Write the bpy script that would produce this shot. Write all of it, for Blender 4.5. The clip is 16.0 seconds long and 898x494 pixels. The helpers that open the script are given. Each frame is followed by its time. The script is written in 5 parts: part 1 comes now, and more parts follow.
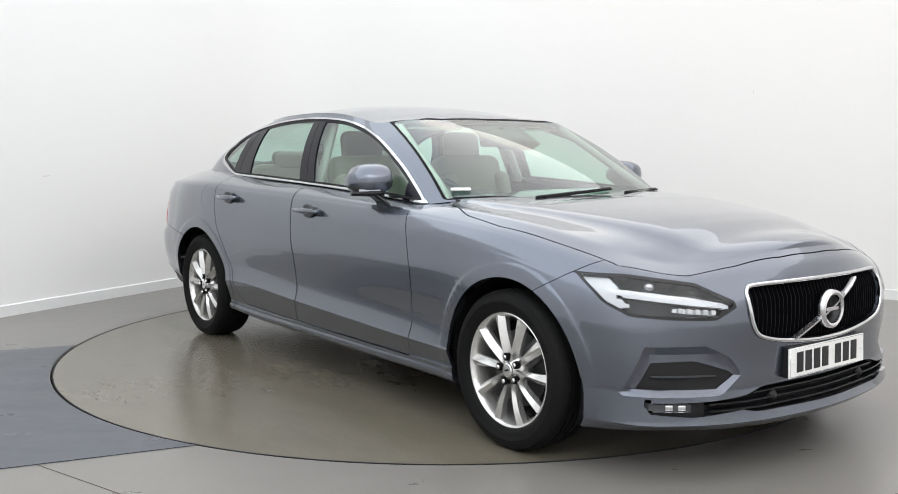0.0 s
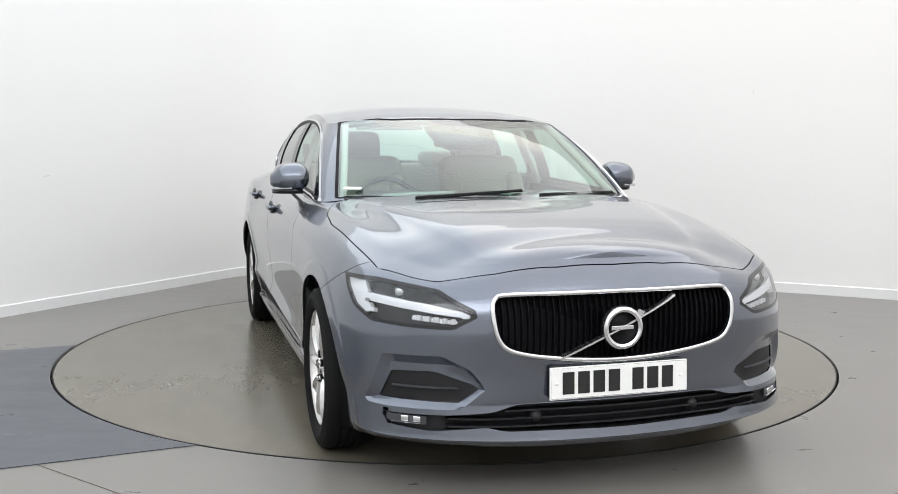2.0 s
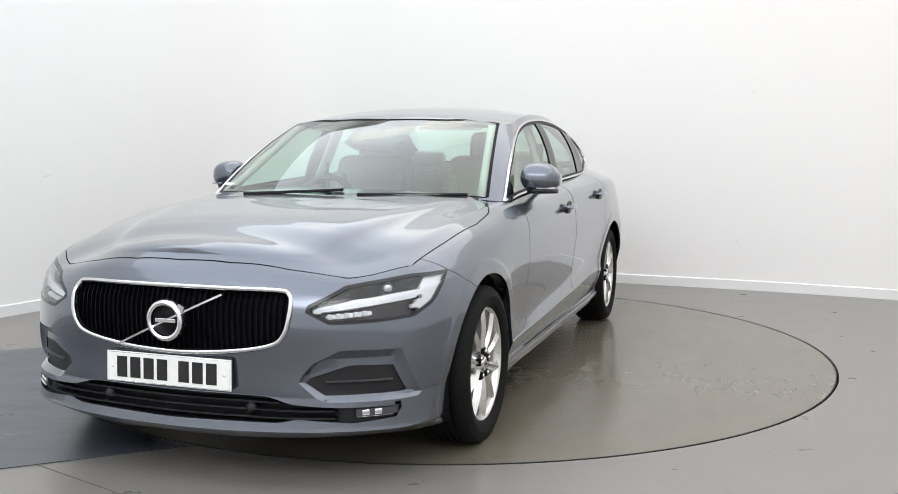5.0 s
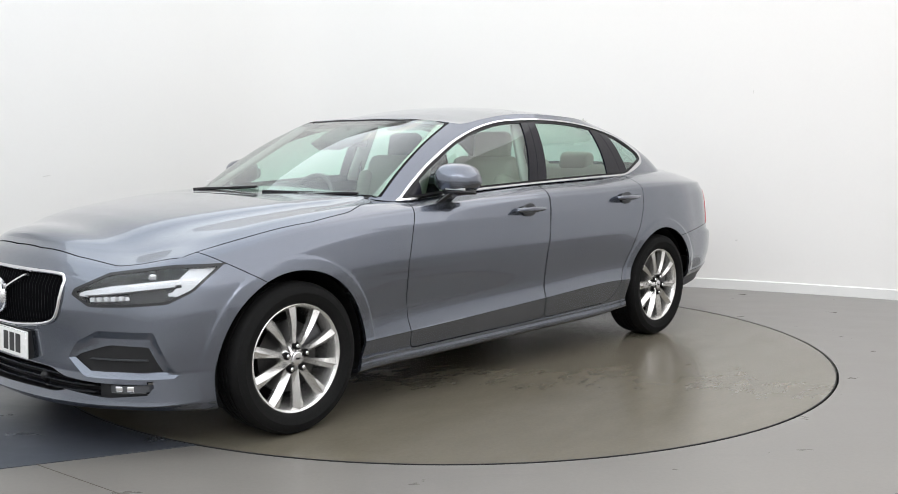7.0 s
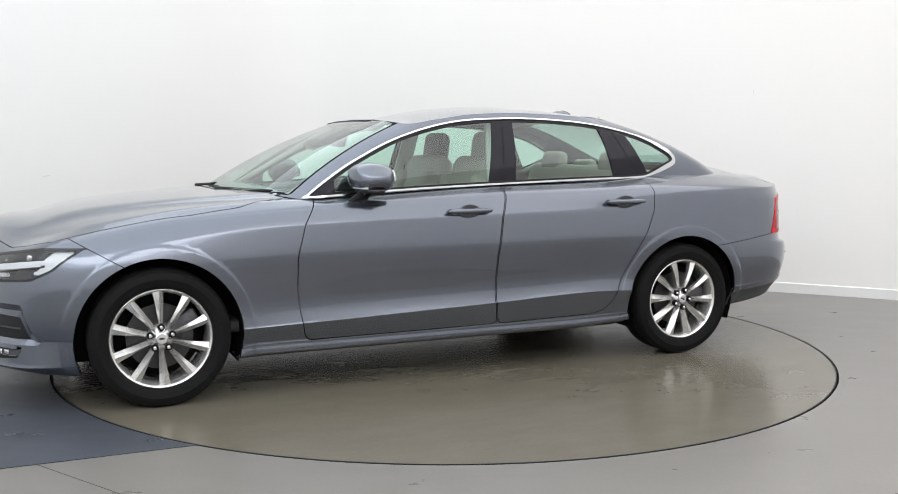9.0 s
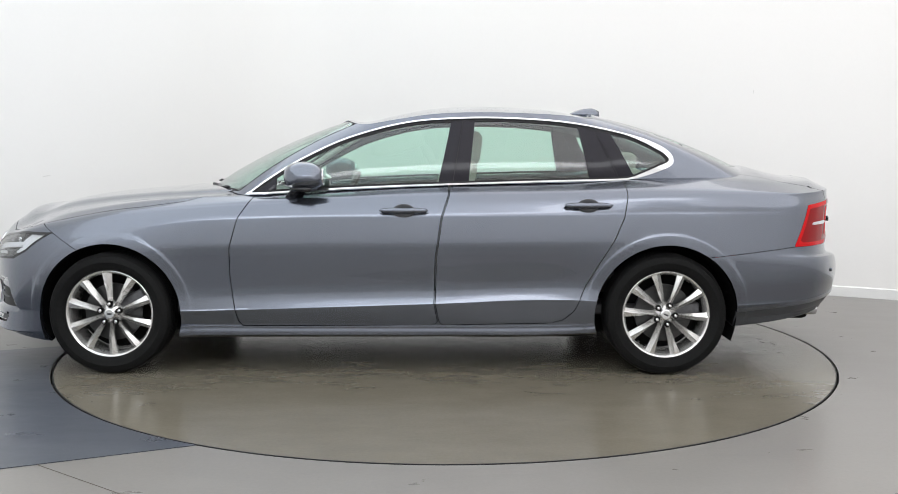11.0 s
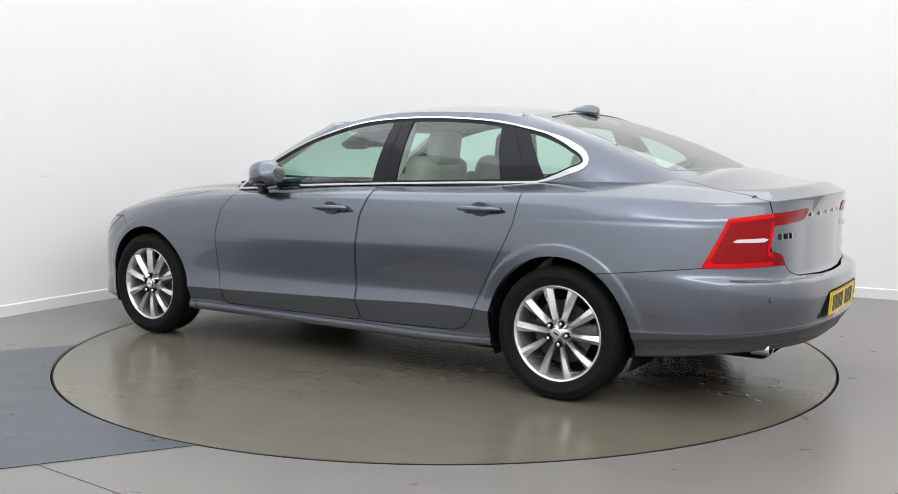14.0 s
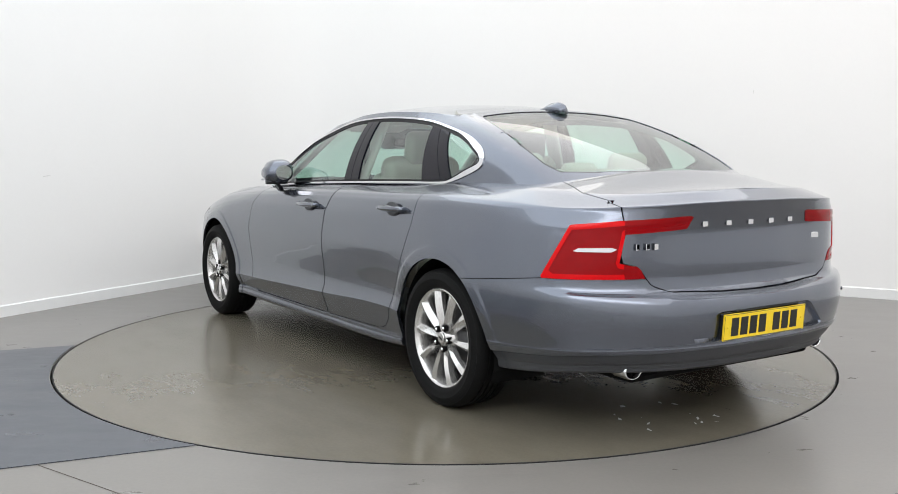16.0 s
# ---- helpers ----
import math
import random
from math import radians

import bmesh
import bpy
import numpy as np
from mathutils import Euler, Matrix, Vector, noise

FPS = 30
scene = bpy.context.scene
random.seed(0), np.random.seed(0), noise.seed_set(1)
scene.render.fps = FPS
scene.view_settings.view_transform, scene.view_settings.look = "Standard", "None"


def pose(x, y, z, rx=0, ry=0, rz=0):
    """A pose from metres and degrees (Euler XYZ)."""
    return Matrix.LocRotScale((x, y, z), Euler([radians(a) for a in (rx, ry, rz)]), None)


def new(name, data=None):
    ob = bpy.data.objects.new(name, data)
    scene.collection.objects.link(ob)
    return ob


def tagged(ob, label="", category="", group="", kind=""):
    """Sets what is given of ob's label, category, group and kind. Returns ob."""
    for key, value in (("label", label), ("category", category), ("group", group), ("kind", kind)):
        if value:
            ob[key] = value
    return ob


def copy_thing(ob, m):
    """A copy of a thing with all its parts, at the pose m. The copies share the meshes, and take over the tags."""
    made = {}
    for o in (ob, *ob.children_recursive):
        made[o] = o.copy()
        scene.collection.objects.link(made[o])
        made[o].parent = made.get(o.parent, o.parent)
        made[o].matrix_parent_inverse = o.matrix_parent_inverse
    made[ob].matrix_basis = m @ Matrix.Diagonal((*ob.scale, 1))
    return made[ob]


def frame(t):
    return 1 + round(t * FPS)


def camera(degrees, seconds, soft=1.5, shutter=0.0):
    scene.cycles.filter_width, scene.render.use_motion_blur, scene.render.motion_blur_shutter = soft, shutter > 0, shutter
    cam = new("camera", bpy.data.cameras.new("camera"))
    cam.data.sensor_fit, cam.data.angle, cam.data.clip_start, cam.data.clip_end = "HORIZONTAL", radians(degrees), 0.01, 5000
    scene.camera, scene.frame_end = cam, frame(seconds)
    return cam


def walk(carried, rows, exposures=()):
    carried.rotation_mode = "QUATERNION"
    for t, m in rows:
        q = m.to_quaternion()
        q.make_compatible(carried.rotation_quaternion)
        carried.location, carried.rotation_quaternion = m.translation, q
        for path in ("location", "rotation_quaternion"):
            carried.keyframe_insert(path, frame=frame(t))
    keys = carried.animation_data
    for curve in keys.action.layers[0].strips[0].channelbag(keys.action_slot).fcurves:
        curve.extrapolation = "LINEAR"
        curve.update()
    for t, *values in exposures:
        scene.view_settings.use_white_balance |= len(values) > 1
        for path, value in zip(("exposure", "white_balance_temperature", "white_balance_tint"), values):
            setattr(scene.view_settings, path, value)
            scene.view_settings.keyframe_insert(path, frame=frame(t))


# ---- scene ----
# ---------------------------------------------------------------- camera
cam = camera(50.65, 16.0, soft=0.85)
EYE = pose(0, -5.741, 1.205, 83.957, -0.110, -0.206)
walk(cam, [(0.0, EYE), (16.0, EYE)])

# ---------------------------------------------------------------- light
world = bpy.data.worlds.new("studio_world")
world.use_nodes = True
world.node_tree.nodes["Background"].inputs[0].default_value = (0.9, 0.93, 1.0, 1)
world.node_tree.nodes["Background"].inputs[1].default_value = 0.02
scene.world = world
scene.view_settings.exposure = 0.0
CEILING = 3.9


def area_lamp(name, x, y, z, sx, sy, watts, colour):
    data = bpy.data.lights.new(name, "AREA")
    data.shape, data.size, data.size_y, data.energy, data.color = "RECTANGLE", sx, sy, watts, colour
    ob = new(name, data)
    ob.matrix_world = pose(x, y, z)
    return ob


# a luminous stretched ceiling over the whole studio, cooler tubes on one side, and a brighter row of panels in it at
# the back
area_lamp("luminous_ceiling_cool", -3.15, -3.0, CEILING - 0.02, 6.3, 12.6, 428, (0.885, 0.945, 1.0))
area_lamp("luminous_ceiling_warm", 3.15, -3.0, CEILING - 0.02, 6.3, 12.6, 395, (0.98, 0.98, 1.0))
area_lamp("panel_row_back", 0.2, 2.5, CEILING - 0.04, 3.0, 0.7, 2.5, (1.0, 0.86, 0.45))
# added fill lamp, out of view: brightens the wall that the car's sides reflect
area_lamp("fill_behind_camera", 0.0, -6.6, CEILING - 0.04, 7.0, 1.8, 150, (0.95, 0.97, 1.0))


# ---------------------------------------------------------------- materials
def node_mat(name):
    m = bpy.data.materials.new(name)
    m.use_nodes = True
    nt = m.node_tree
    return m, nt, nt.nodes["Principled BSDF"]


def ramp(nt, source, stops):
    r = nt.nodes.new("ShaderNodeValToRGB")
    while len(r.color_ramp.elements) < len(stops):
        r.color_ramp.elements.new(0.5)
    for e, (p, c) in zip(r.color_ramp.elements, stops):
        e.position, e.color = p, (*c, 1) if len(c) == 3 else c
    nt.links.new(source, r.inputs[0])
    return r.outputs[0]


def noise_out(nt, scale, detail=4.0, rough=0.55, stretch=(1, 1, 1)):
    co = nt.nodes.new("ShaderNodeTexCoord")
    mp = nt.nodes.new("ShaderNodeMapping")
    mp.inputs["Scale"].default_value = stretch
    nt.links.new(co.outputs["Object"], mp.inputs[0])
    n = nt.nodes.new("ShaderNodeTexNoise")
    n.inputs["Scale"].default_value, n.inputs["Detail"].default_value, n.inputs["Roughness"].default_value = scale, detail, rough
    nt.links.new(mp.outputs[0], n.inputs[0])
    return n.outputs["Fac"]


def mix_col(nt, fac, a, b, mode="MIX"):
    m = nt.nodes.new("ShaderNodeMix")
    m.data_type, m.blend_type = "RGBA", mode
    for value, socket in ((fac, m.inputs[0]), (a, m.inputs[6]), (b, m.inputs[7])):
        if hasattr(value, "links"):
            nt.links.new(value, socket)
        elif isinstance(value, tuple):
            socket.default_value = (*value, 1)
        else:
            socket.default_value = value
    return m.outputs[2]


def bump(nt, bsdf, source, strength, distance):
    b = nt.nodes.new("ShaderNodeBump")
    b.inputs["Strength"].default_value, b.inputs["Distance"].default_value = strength, distance
    nt.links.new(source, b.inputs["Height"])
    nt.links.new(b.outputs[0], bsdf.inputs["Normal"])


def simple(name, colour, rough=0.5, metal=0.0, grain=0.06, scale=60.0, coat=0.0, spec=0.5, relief=0.0):
    """A surface with a little grain in its colour and gloss."""
    m, nt, b = node_mat(name)
    n = noise_out(nt, scale)
    lo = tuple(c * (1 - grain) for c in colour)
    hi = tuple(min(1, c * (1 + grain)) for c in colour)
    nt.links.new(ramp(nt, n, [(0.3, lo), (0.7, hi)]), b.inputs["Base Color"])
    b.inputs["Roughness"].default_value, b.inputs["Metallic"].default_value = rough, metal
    b.inputs["Coat Weight"].default_value, b.inputs["Specular IOR Level"].default_value = coat, spec
    b.inputs["Coat Roughness"].default_value = 0.04
    if relief:
        bump(nt, b, n, 0.4, relief)
    return m


def floor_mat(name, lo, hi, rough_lo, rough_hi, spec=0.5):
    m, nt, b = node_mat(name)
    big = noise_out(nt, 0.8, 5.0, 0.6)
    mid = noise_out(nt, 5.0, 5.0, 0.65, (0.6, 1.2, 1))
    fine = noise_out(nt, 60.0, 3.0, 0.6)
    base = ramp(nt, big, [(0.3, lo), (0.7, hi)])
    base = mix_col(nt, 0.4, base, ramp(nt, mid, [(0.3, tuple(c * 0.9 for c in lo)), (0.7, tuple(c * 1.06 for c in hi))]))
    base = mix_col(nt, 0.15, base, ramp(nt, fine, [(0.3, tuple(c * 0.8 for c in lo)), (0.7, tuple(c * 1.15 for c in hi))]))
    scuff = noise_out(nt, 2.6, 8.0, 0.75, (0.5, 2.2, 1))
    base = mix_col(nt, ramp(nt, scuff, [(0.58, (0, 0, 0)), (0.86, (0.4, 0.4, 0.4))]), base, tuple(c * 0.6 for c in lo))
    nt.links.new(base, b.inputs["Base Color"])
    nt.links.new(ramp(nt, mid, [(0.3, (rough_lo,) * 3), (0.75, (rough_hi,) * 3)]), b.inputs["Roughness"])
    b.inputs["Specular IOR Level"].default_value = spec
    bump(nt, b, big, 0.05, 0.004)
    return m


M_FLOOR = floor_mat("sealed_grey_concrete", (0.170, 0.160, 0.147), (0.200, 0.188, 0.174), 0.27, 0.33)
M_TABLE = floor_mat("sealed_turntable_deck", (0.130, 0.115, 0.087), (0.150, 0.135, 0.105), 0.19, 0.26, 0.55)
M_PATCH = floor_mat("blue_grey_floor_paint", (0.047, 0.053, 0.067), (0.070, 0.076, 0.092), 0.26, 0.38)
M_GAP = simple("dark_gap", (0.012, 0.012, 0.012), 0.8)


def wall_mat(name, colour, rough):
    m, nt, b = node_mat(name)
    n = noise_out(nt, 1.3, 4.0)
    f = noise_out(nt, 45.0, 3.0)
    c = mix_col(nt, 0.5, ramp(nt, n, [(0.3, tuple(v * 0.985 for v in colour)), (0.7, colour)]),
                ramp(nt, f, [(0.3, tuple(v * 0.985 for v in colour)), (0.7, colour)]))
    nt.links.new(c, b.inputs["Base Color"])
    b.inputs["Roughness"].default_value = rough
    bump(nt, b, f, 0.1, 0.001)
    return m


M_WALL = wall_mat("white_wall_paint", (0.84, 0.83, 0.815), 0.6)
M_CEIL = wall_mat("white_ceiling_paint", (0.82, 0.82, 0.82), 0.7)
M_TRIM = wall_mat("white_gloss_trim", (0.80, 0.80, 0.79), 0.35)
M_MARK = simple("grey_scuff", (0.68, 0.67, 0.65), 0.7)


# ---------------------------------------------------------------- mesh helpers
def obj(name, bm, material, smooth=False, parent=None):
    me = bpy.data.meshes.new(name)
    bmesh.ops.recalc_face_normals(bm, faces=bm.faces)
    bm.to_mesh(me)
    bm.free()
    if smooth:
        me.polygons.foreach_set("use_smooth", [True] * len(me.polygons))
    me.materials.append(material)
    ob = new(name, me)
    ob.parent = parent
    return ob


def part(name, bm, material, parent, label="", smooth=True):
    ob = obj(name, bm, material, smooth, parent)
    return tagged(ob, label) if label else ob


def box_into(bm, x0, x1, y0, y1, z0, z1, m=None):
    vs = [bm.verts.new((x, y, z)) for x in (x0, x1) for y in (y0, y1) for z in (z0, z1)]
    for q in ((0, 1, 3, 2), (4, 6, 7, 5), (0, 4, 5, 1), (2, 3, 7, 6), (0, 2, 6, 4), (1, 5, 7, 3)):
        bm.faces.new([vs[i] for i in q])
    if m is not None:
        for v in vs:
            v.co = m @ v.co
    return vs


def bevel_box(x0, x1, y0, y1, z0, z1, r=0.004, seg=2, m=None):
    bm = bmesh.new()
    box_into(bm, x0, x1, y0, y1, z0, z1)
    bmesh.ops.bevel(bm, geom=bm.edges[:], offset=r, segments=seg, affect="EDGES", profile=0.5)
    if m is not None:
        bmesh.ops.transform(bm, matrix=m, verts=bm.verts)
    return bm


def spline(points, n):
    """n samples on a Catmull-Rom curve through the points (any dimension)."""
    p = np.array(points, float)
    p = np.vstack([2 * p[0] - p[1], p, 2 * p[-1] - p[-2]])
    out = []
    segs = len(p) - 3
    for u in np.linspace(0, segs - 1e-9, n):
        i = int(u)
        t = u - i
        a, b, c, d = p[i:i + 4]
        out.append(0.5 * (2 * b + (c - a) * t + (2 * a - 5 * b + 4 * c - d) * t * t + (3 * b - a - 3 * c + d) * t ** 3))
    return np.array(out)


def ribbon(path, profile, closed=False):
    """A profile of (out, up) pairs swept along a plan path; out is to the path's left."""
    bm = bmesh.new()
    n = len(path)
    rings = []
    for i, p in enumerate(path):
        a = path[max(i - 1, 0)] if not closed else path[i - 1]
        b = path[min(i + 1, n - 1)] if not closed else path[(i + 1) % n]
        d = Vector((b[0] - a[0], b[1] - a[1], 0)).normalized()
        left = Vector((-d.y, d.x, 0))
        rings.append([bm.verts.new((p[0] + left.x * o, p[1] + left.y * o, z)) for o, z in profile])
    m = len(profile)
    for i in range(n if closed else n - 1):
        r, s = rings[i], rings[(i + 1) % n]
        for j in range(m):
            bm.faces.new((r[j], r[(j + 1) % m], s[(j + 1) % m], s[j]))
    if not closed:
        bm.faces.new(rings[0])
        bm.faces.new(rings[-1])
    return bm


# ---------------------------------------------------------------- the studio room
RADIUS = 2.235
OFF_X, OFF_Y = 0.3015, -0.1308  # the car stands a little off the turntable's middle
# plan of the wall: a straight side, a rounded corner, a curved back, closed behind the camera
WALL = [(-6.3, -5.0), (-5.1, -2.7), (-3.9, -0.5), (-3.14, 0.88), (-2.37, 2.24), (-1.85, 3.12), (-1.25, 3.52), (-0.4, 3.36),
        (0.6, 3.0), (1.69, 2.58), (2.96, 2.03), (4.1, 1.35), (5.2, 0.3), (6.0, -1.4), (6.3, -3.4), (6.0, -6.2), (4.4, -8.4),
        (1.5, -9.3), (-2.0, -9.2), (-4.9, -8.2), (-6.2, -6.8)]
ring = [tuple(p) for p in spline(WALL + [WALL[0]], 260)[:-1]]
wall = obj("wall_cyclorama", ribbon(ring, [(0.0, 0.0), (0.12, 0.0), (0.12, CEILING), (0.0, CEILING)], True), M_WALL, True)
tagged(wall, "smooth white painted curved studio wall", "wall", kind="structure")
wall.data.set_sharp_from_angle(angle=0.6)
base = obj("baseboard", ribbon(ring, [(-0.016, 0.0), (-0.002, 0.0), (-0.002, 0.084), (-0.008, 0.084), (-0.016, 0.077)], True), M_TRIM, True)
tagged(base, "white glossy painted skirting board along the wall", "skirting", kind="structure")
base.data.set_sharp_from_angle(angle=0.5)

bm = bmesh.new()
bmesh.ops.create_grid(bm, x_segments=1, y_segments=1, size=9.6)
ceiling = obj("ceiling", bm, M_CEIL)
ceiling.location = (0, -3, CEILING + 0.002)
tagged(ceiling, "plain white painted studio ceiling", "ceiling", kind="structure")


def annulus(r0, r1, n, z0, z1):
    """A flat ring with thickness."""
    bm = bmesh.new()
    rows = []
    for r, z in ((r0, z0), (r0, z1), (r1, z1), (r1, z0)):
        rows.append([bm.verts.new((r * math.cos(2 * math.pi * i / n), r * math.sin(2 * math.pi * i / n), z)) for i in range(n)])
    for k in range(4):
        a, b = rows[k], rows[(k + 1) % 4]
        for i in range(n):
            bm.faces.new((a[i], b[i], b[(i + 1) % n], a[(i + 1) % n]))
    return bm


N = 256
floor = obj("floor", annulus(RADIUS + 0.008, 11.5, N, -0.08, 0.0), M_FLOOR)
tagged(floor, "sealed grey concrete studio floor with faint scuffs", "floor", kind="structure")
pit = bmesh.new()
bmesh.ops.create_circle(pit, cap_ends=True, segments=N, radius=RADIUS + 0.3)
pit = obj("turntable_pit", pit, M_GAP)
pit.location.z = -0.085
tagged(pit, "dark gap round the turntable", "gap", kind="structure")

# painted bay on the floor beside the turntable, with a curved side where it meets the deck
bay = bmesh.new()
a0, a1 = math.atan2(-0.08, -2.24), math.atan2(-2.01, -1.01)
a0 += 2 * math.pi if a0 < 0 else 0
a1 += 2 * math.pi
rim = [(math.cos(a) * (RADIUS + 0.012), math.sin(a) * (RADIUS + 0.012)) for a in np.linspace(a0, a1, 60)]
far = [(-2.24 + (-0.39) * k, -0.08 + (-0.15) * k) for k in (5.0,)] + [(-1.01 - 0.65 * k, -2.01 - 0.28 * k) for k in (3.4,)]
outline = rim + [far[1], far[0]]
lo = [bay.verts.new((x, y, 0.001)) for x, y in outline]
hi = [bay.verts.new((x, y, 0.004)) for x, y in outline]
bay.faces.new(hi)
for i in range(len(outline)):
    j = (i + 1) % len(outline)
    bay.faces.new((lo[i], lo[j], hi[j], hi[i]))
tagged(obj("painted_floor_bay", bay, M_PATCH), "blue-grey painted strip of floor beside the turntable", "floor paint", kind="structure")

# a joint in the floor
jb = bmesh.new()
box_into(jb, 0, 1.3, -0.0012, 0.0012, 0.0006, 0.0022)
joint = obj("floor_joint", jb, simple("joint_dirt", (0.115, 0.10, 0.085), 0.8))
joint.matrix_world = pose(-1.66, -2.16, 0, 0, 0, -36)
tagged(joint, "thin joint line in the concrete floor", "joint", kind="structure")

table = tagged(new("turntable"), "large round flush turntable with a grey sealed deck", "turntable")
deck = bmesh.new()
bmesh.ops.create_cone(deck, cap_ends=True, segments=N, radius1=RADIUS - 0.008, radius2=RADIUS - 0.008, depth=0.07)
bmesh.ops.translate(deck, verts=deck.verts, vec=(0, 0, -0.035))
part("deck", deck, M_TABLE, table, smooth=False)
rim_bm = annulus(RADIUS - 0.0075, RADIUS - 0.002, N, -0.05, 0.0008)
part("edge_ring", rim_bm, M_GAP, table, "dark steel edge ring", smooth=False)
fleck_rng = random.Random(5)
flecks = bmesh.new()
for k in range(16):
    cx, cy = OFF_X + fleck_rng.uniform(-2.36, -1.92), OFF_Y + fleck_rng.uniform(-0.05, 0.52)
    r, a0, st = fleck_rng.uniform(0.003, 0.014), fleck_rng.uniform(0, 6.3), fleck_rng.uniform(0.25, 0.9)
    vs = []
    for i in range(9):
        a = 2 * math.pi * i / 9
        q = r * fleck_rng.uniform(0.6, 1.2)
        x, y = q * math.cos(a) * 1.6, q * math.sin(a) * st
        vs.append(flecks.verts.new((cx + x * math.cos(a0) - y * math.sin(a0), cy + x * math.sin(a0) + y * math.cos(a0), 0.0012)))
    flecks.faces.new(vs)
tagged(part("salt_flecks", flecks, simple("dried_salt", (0.42, 0.41, 0.39), 0.9), table, "pale dried flecks", smooth=False), kind="stuff")


def wall_mark(x, y, z, nx, ny, w, h, tilt):
    """A faint smudge a hair off the wall."""
    bm = bmesh.new()
    n_of = 14
    rng = random.Random(int(x * 1000))
    vs = []
    for i in range(n_of):
        a = 2 * math.pi * i / n_of
        q = rng.uniform(0.7, 1.1)
        vs.append(bm.verts.new((w / 2 * q * math.cos(a), 0, h / 2 * q * math.sin(a))))
    bm.faces.new(vs)
    ob = obj("wall_scuff", bm, M_MARK)
    ob.matrix_world = Matrix.Translation((x + nx * 0.012, y + ny * 0.012, z)) @ pose(0, 0, 0, 0, 0, math.degrees(math.atan2(ny, nx)) + 90) @ pose(0, 0, 0, 0, tilt, 0)
    return tagged(ob, "faint grey scuff on the white wall", "scuff", kind="structure")


wall_mark(-2.933, 1.249, 0.985, 0.87, -0.49, 0.075, 0.007, -4)
wall_mark(2.558, 2.22, 1.662, -0.41, -0.91, 0.006, 0.035, 10)
wall_mark(2.47, 2.26, 0.42, -0.41, -0.91, 0.022, 0.012, 0)


# ---------------------------------------------------------------- car: materials
def paint_mat():
    m, nt, b = node_mat("grey_blue_metallic_paint")
    flake = noise_out(nt, 900.0, 2.0)
    broad = noise_out(nt, 1.5, 3.0)
    c = mix_col(nt, 0.5, ramp(nt, flake, [(0.35, (0.104, 0.116, 0.146)), (0.7, (0.160, 0.176, 0.214))]),
                ramp(nt, broad, [(0.3, (0.127, 0.140, 0.172)), (0.7, (0.136, 0.150, 0.183))]))
    nt.links.new(c, b.inputs["Base Color"])
    b.inputs["Metallic"].default_value, b.inputs["Roughness"].default_value = 0.90, 0.25
    b.inputs["Coat Weight"].default_value, b.inputs["Coat Roughness"].default_value = 1.0, 0.03
    return m


def glass_mat(name, tint, gloss=0.07, rough=0.0):
    m, nt, b = node_mat(name)
    nt.nodes.remove(b)
    tr = nt.nodes.new("ShaderNodeBsdfTransparent")
    tr.inputs[0].default_value = (*tint, 1)
    gl = nt.nodes.new("ShaderNodeBsdfGlossy")
    gl.inputs["Roughness"].default_value = rough
    lw = nt.nodes.new("ShaderNodeLayerWeight")
    lw.inputs[0].default_value = 0.5
    pw = nt.nodes.new("ShaderNodeMath")
    pw.operation = "POWER"
    pw.inputs[1].default_value = 3.0
    nt.links.new(lw.outputs["Facing"], pw.inputs[0])
    fr = nt.nodes.new("ShaderNodeMath")
    fr.operation, fr.use_clamp = "MULTIPLY_ADD", True
    fr.inputs[1].default_value, fr.inputs[2].default_value = 1 - gloss, gloss
    nt.links.new(pw.outputs[0], fr.inputs[0])
    mx = nt.nodes.new("ShaderNodeMixShader")
    nt.links.new(fr.outputs[0], mx.inputs[0])
    nt.links.new(tr.outputs[0], mx.inputs[1])
    nt.links.new(gl.outputs[0], mx.inputs[2])
    nt.links.new(mx.outputs[0], nt.nodes["Material Output"].inputs[0])
    return m


M_PAINT = paint_mat()
M_GLASS = glass_mat("green_tinted_glass", (0.68, 0.88, 0.79), 0.10)
M_LENS = glass_mat("clear_lamp_lens", (0.9, 0.92, 0.93), 0.05)
M_CHROME = simple("polished_chrome", (0.66, 0.66, 0.67), 0.08, 1.0, 0.02)
M_SATIN = simple("satin_chrome", (0.72, 0.72, 0.73), 0.22, 1.0, 0.03)
M_BLACK = simple("gloss_black_plastic", (0.008, 0.008, 0.010), 0.12, 0.0, 0.1)
M_PILLAR = simple("gloss_black_pillar_trim", (0.010, 0.009, 0.014), 0.10, 0.0, 0.1, spec=0.25)
M_LAMPIN = simple("smoked_lamp_bowl", (0.035, 0.035, 0.04), 0.2, 0.5, 0.1)
M_GRILLE = simple("black_grille_plastic", (0.003, 0.003, 0.004), 0.45, 0.0, 0.1, spec=0.12)
M_TRIMB = simple("matt_black_plastic", (0.011, 0.011, 0.012), 0.5, 0.0, 0.2, 300.0, spec=0.3, relief=0.0004)
M_DGREY = simple("dark_grey_plastic", (0.045, 0.047, 0.052), 0.42, 0.0, 0.15, 300.0)
M_RUBBER = simple("black_tyre_rubber", (0.006, 0.006, 0.006), 0.75, 0.0, 0.25, 120.0, spec=0.15, relief=0.0006)
M_ALLOY = simple("silver_painted_alloy", (0.64, 0.63, 0.615), 0.26, 0.75, 0.05, 40.0)
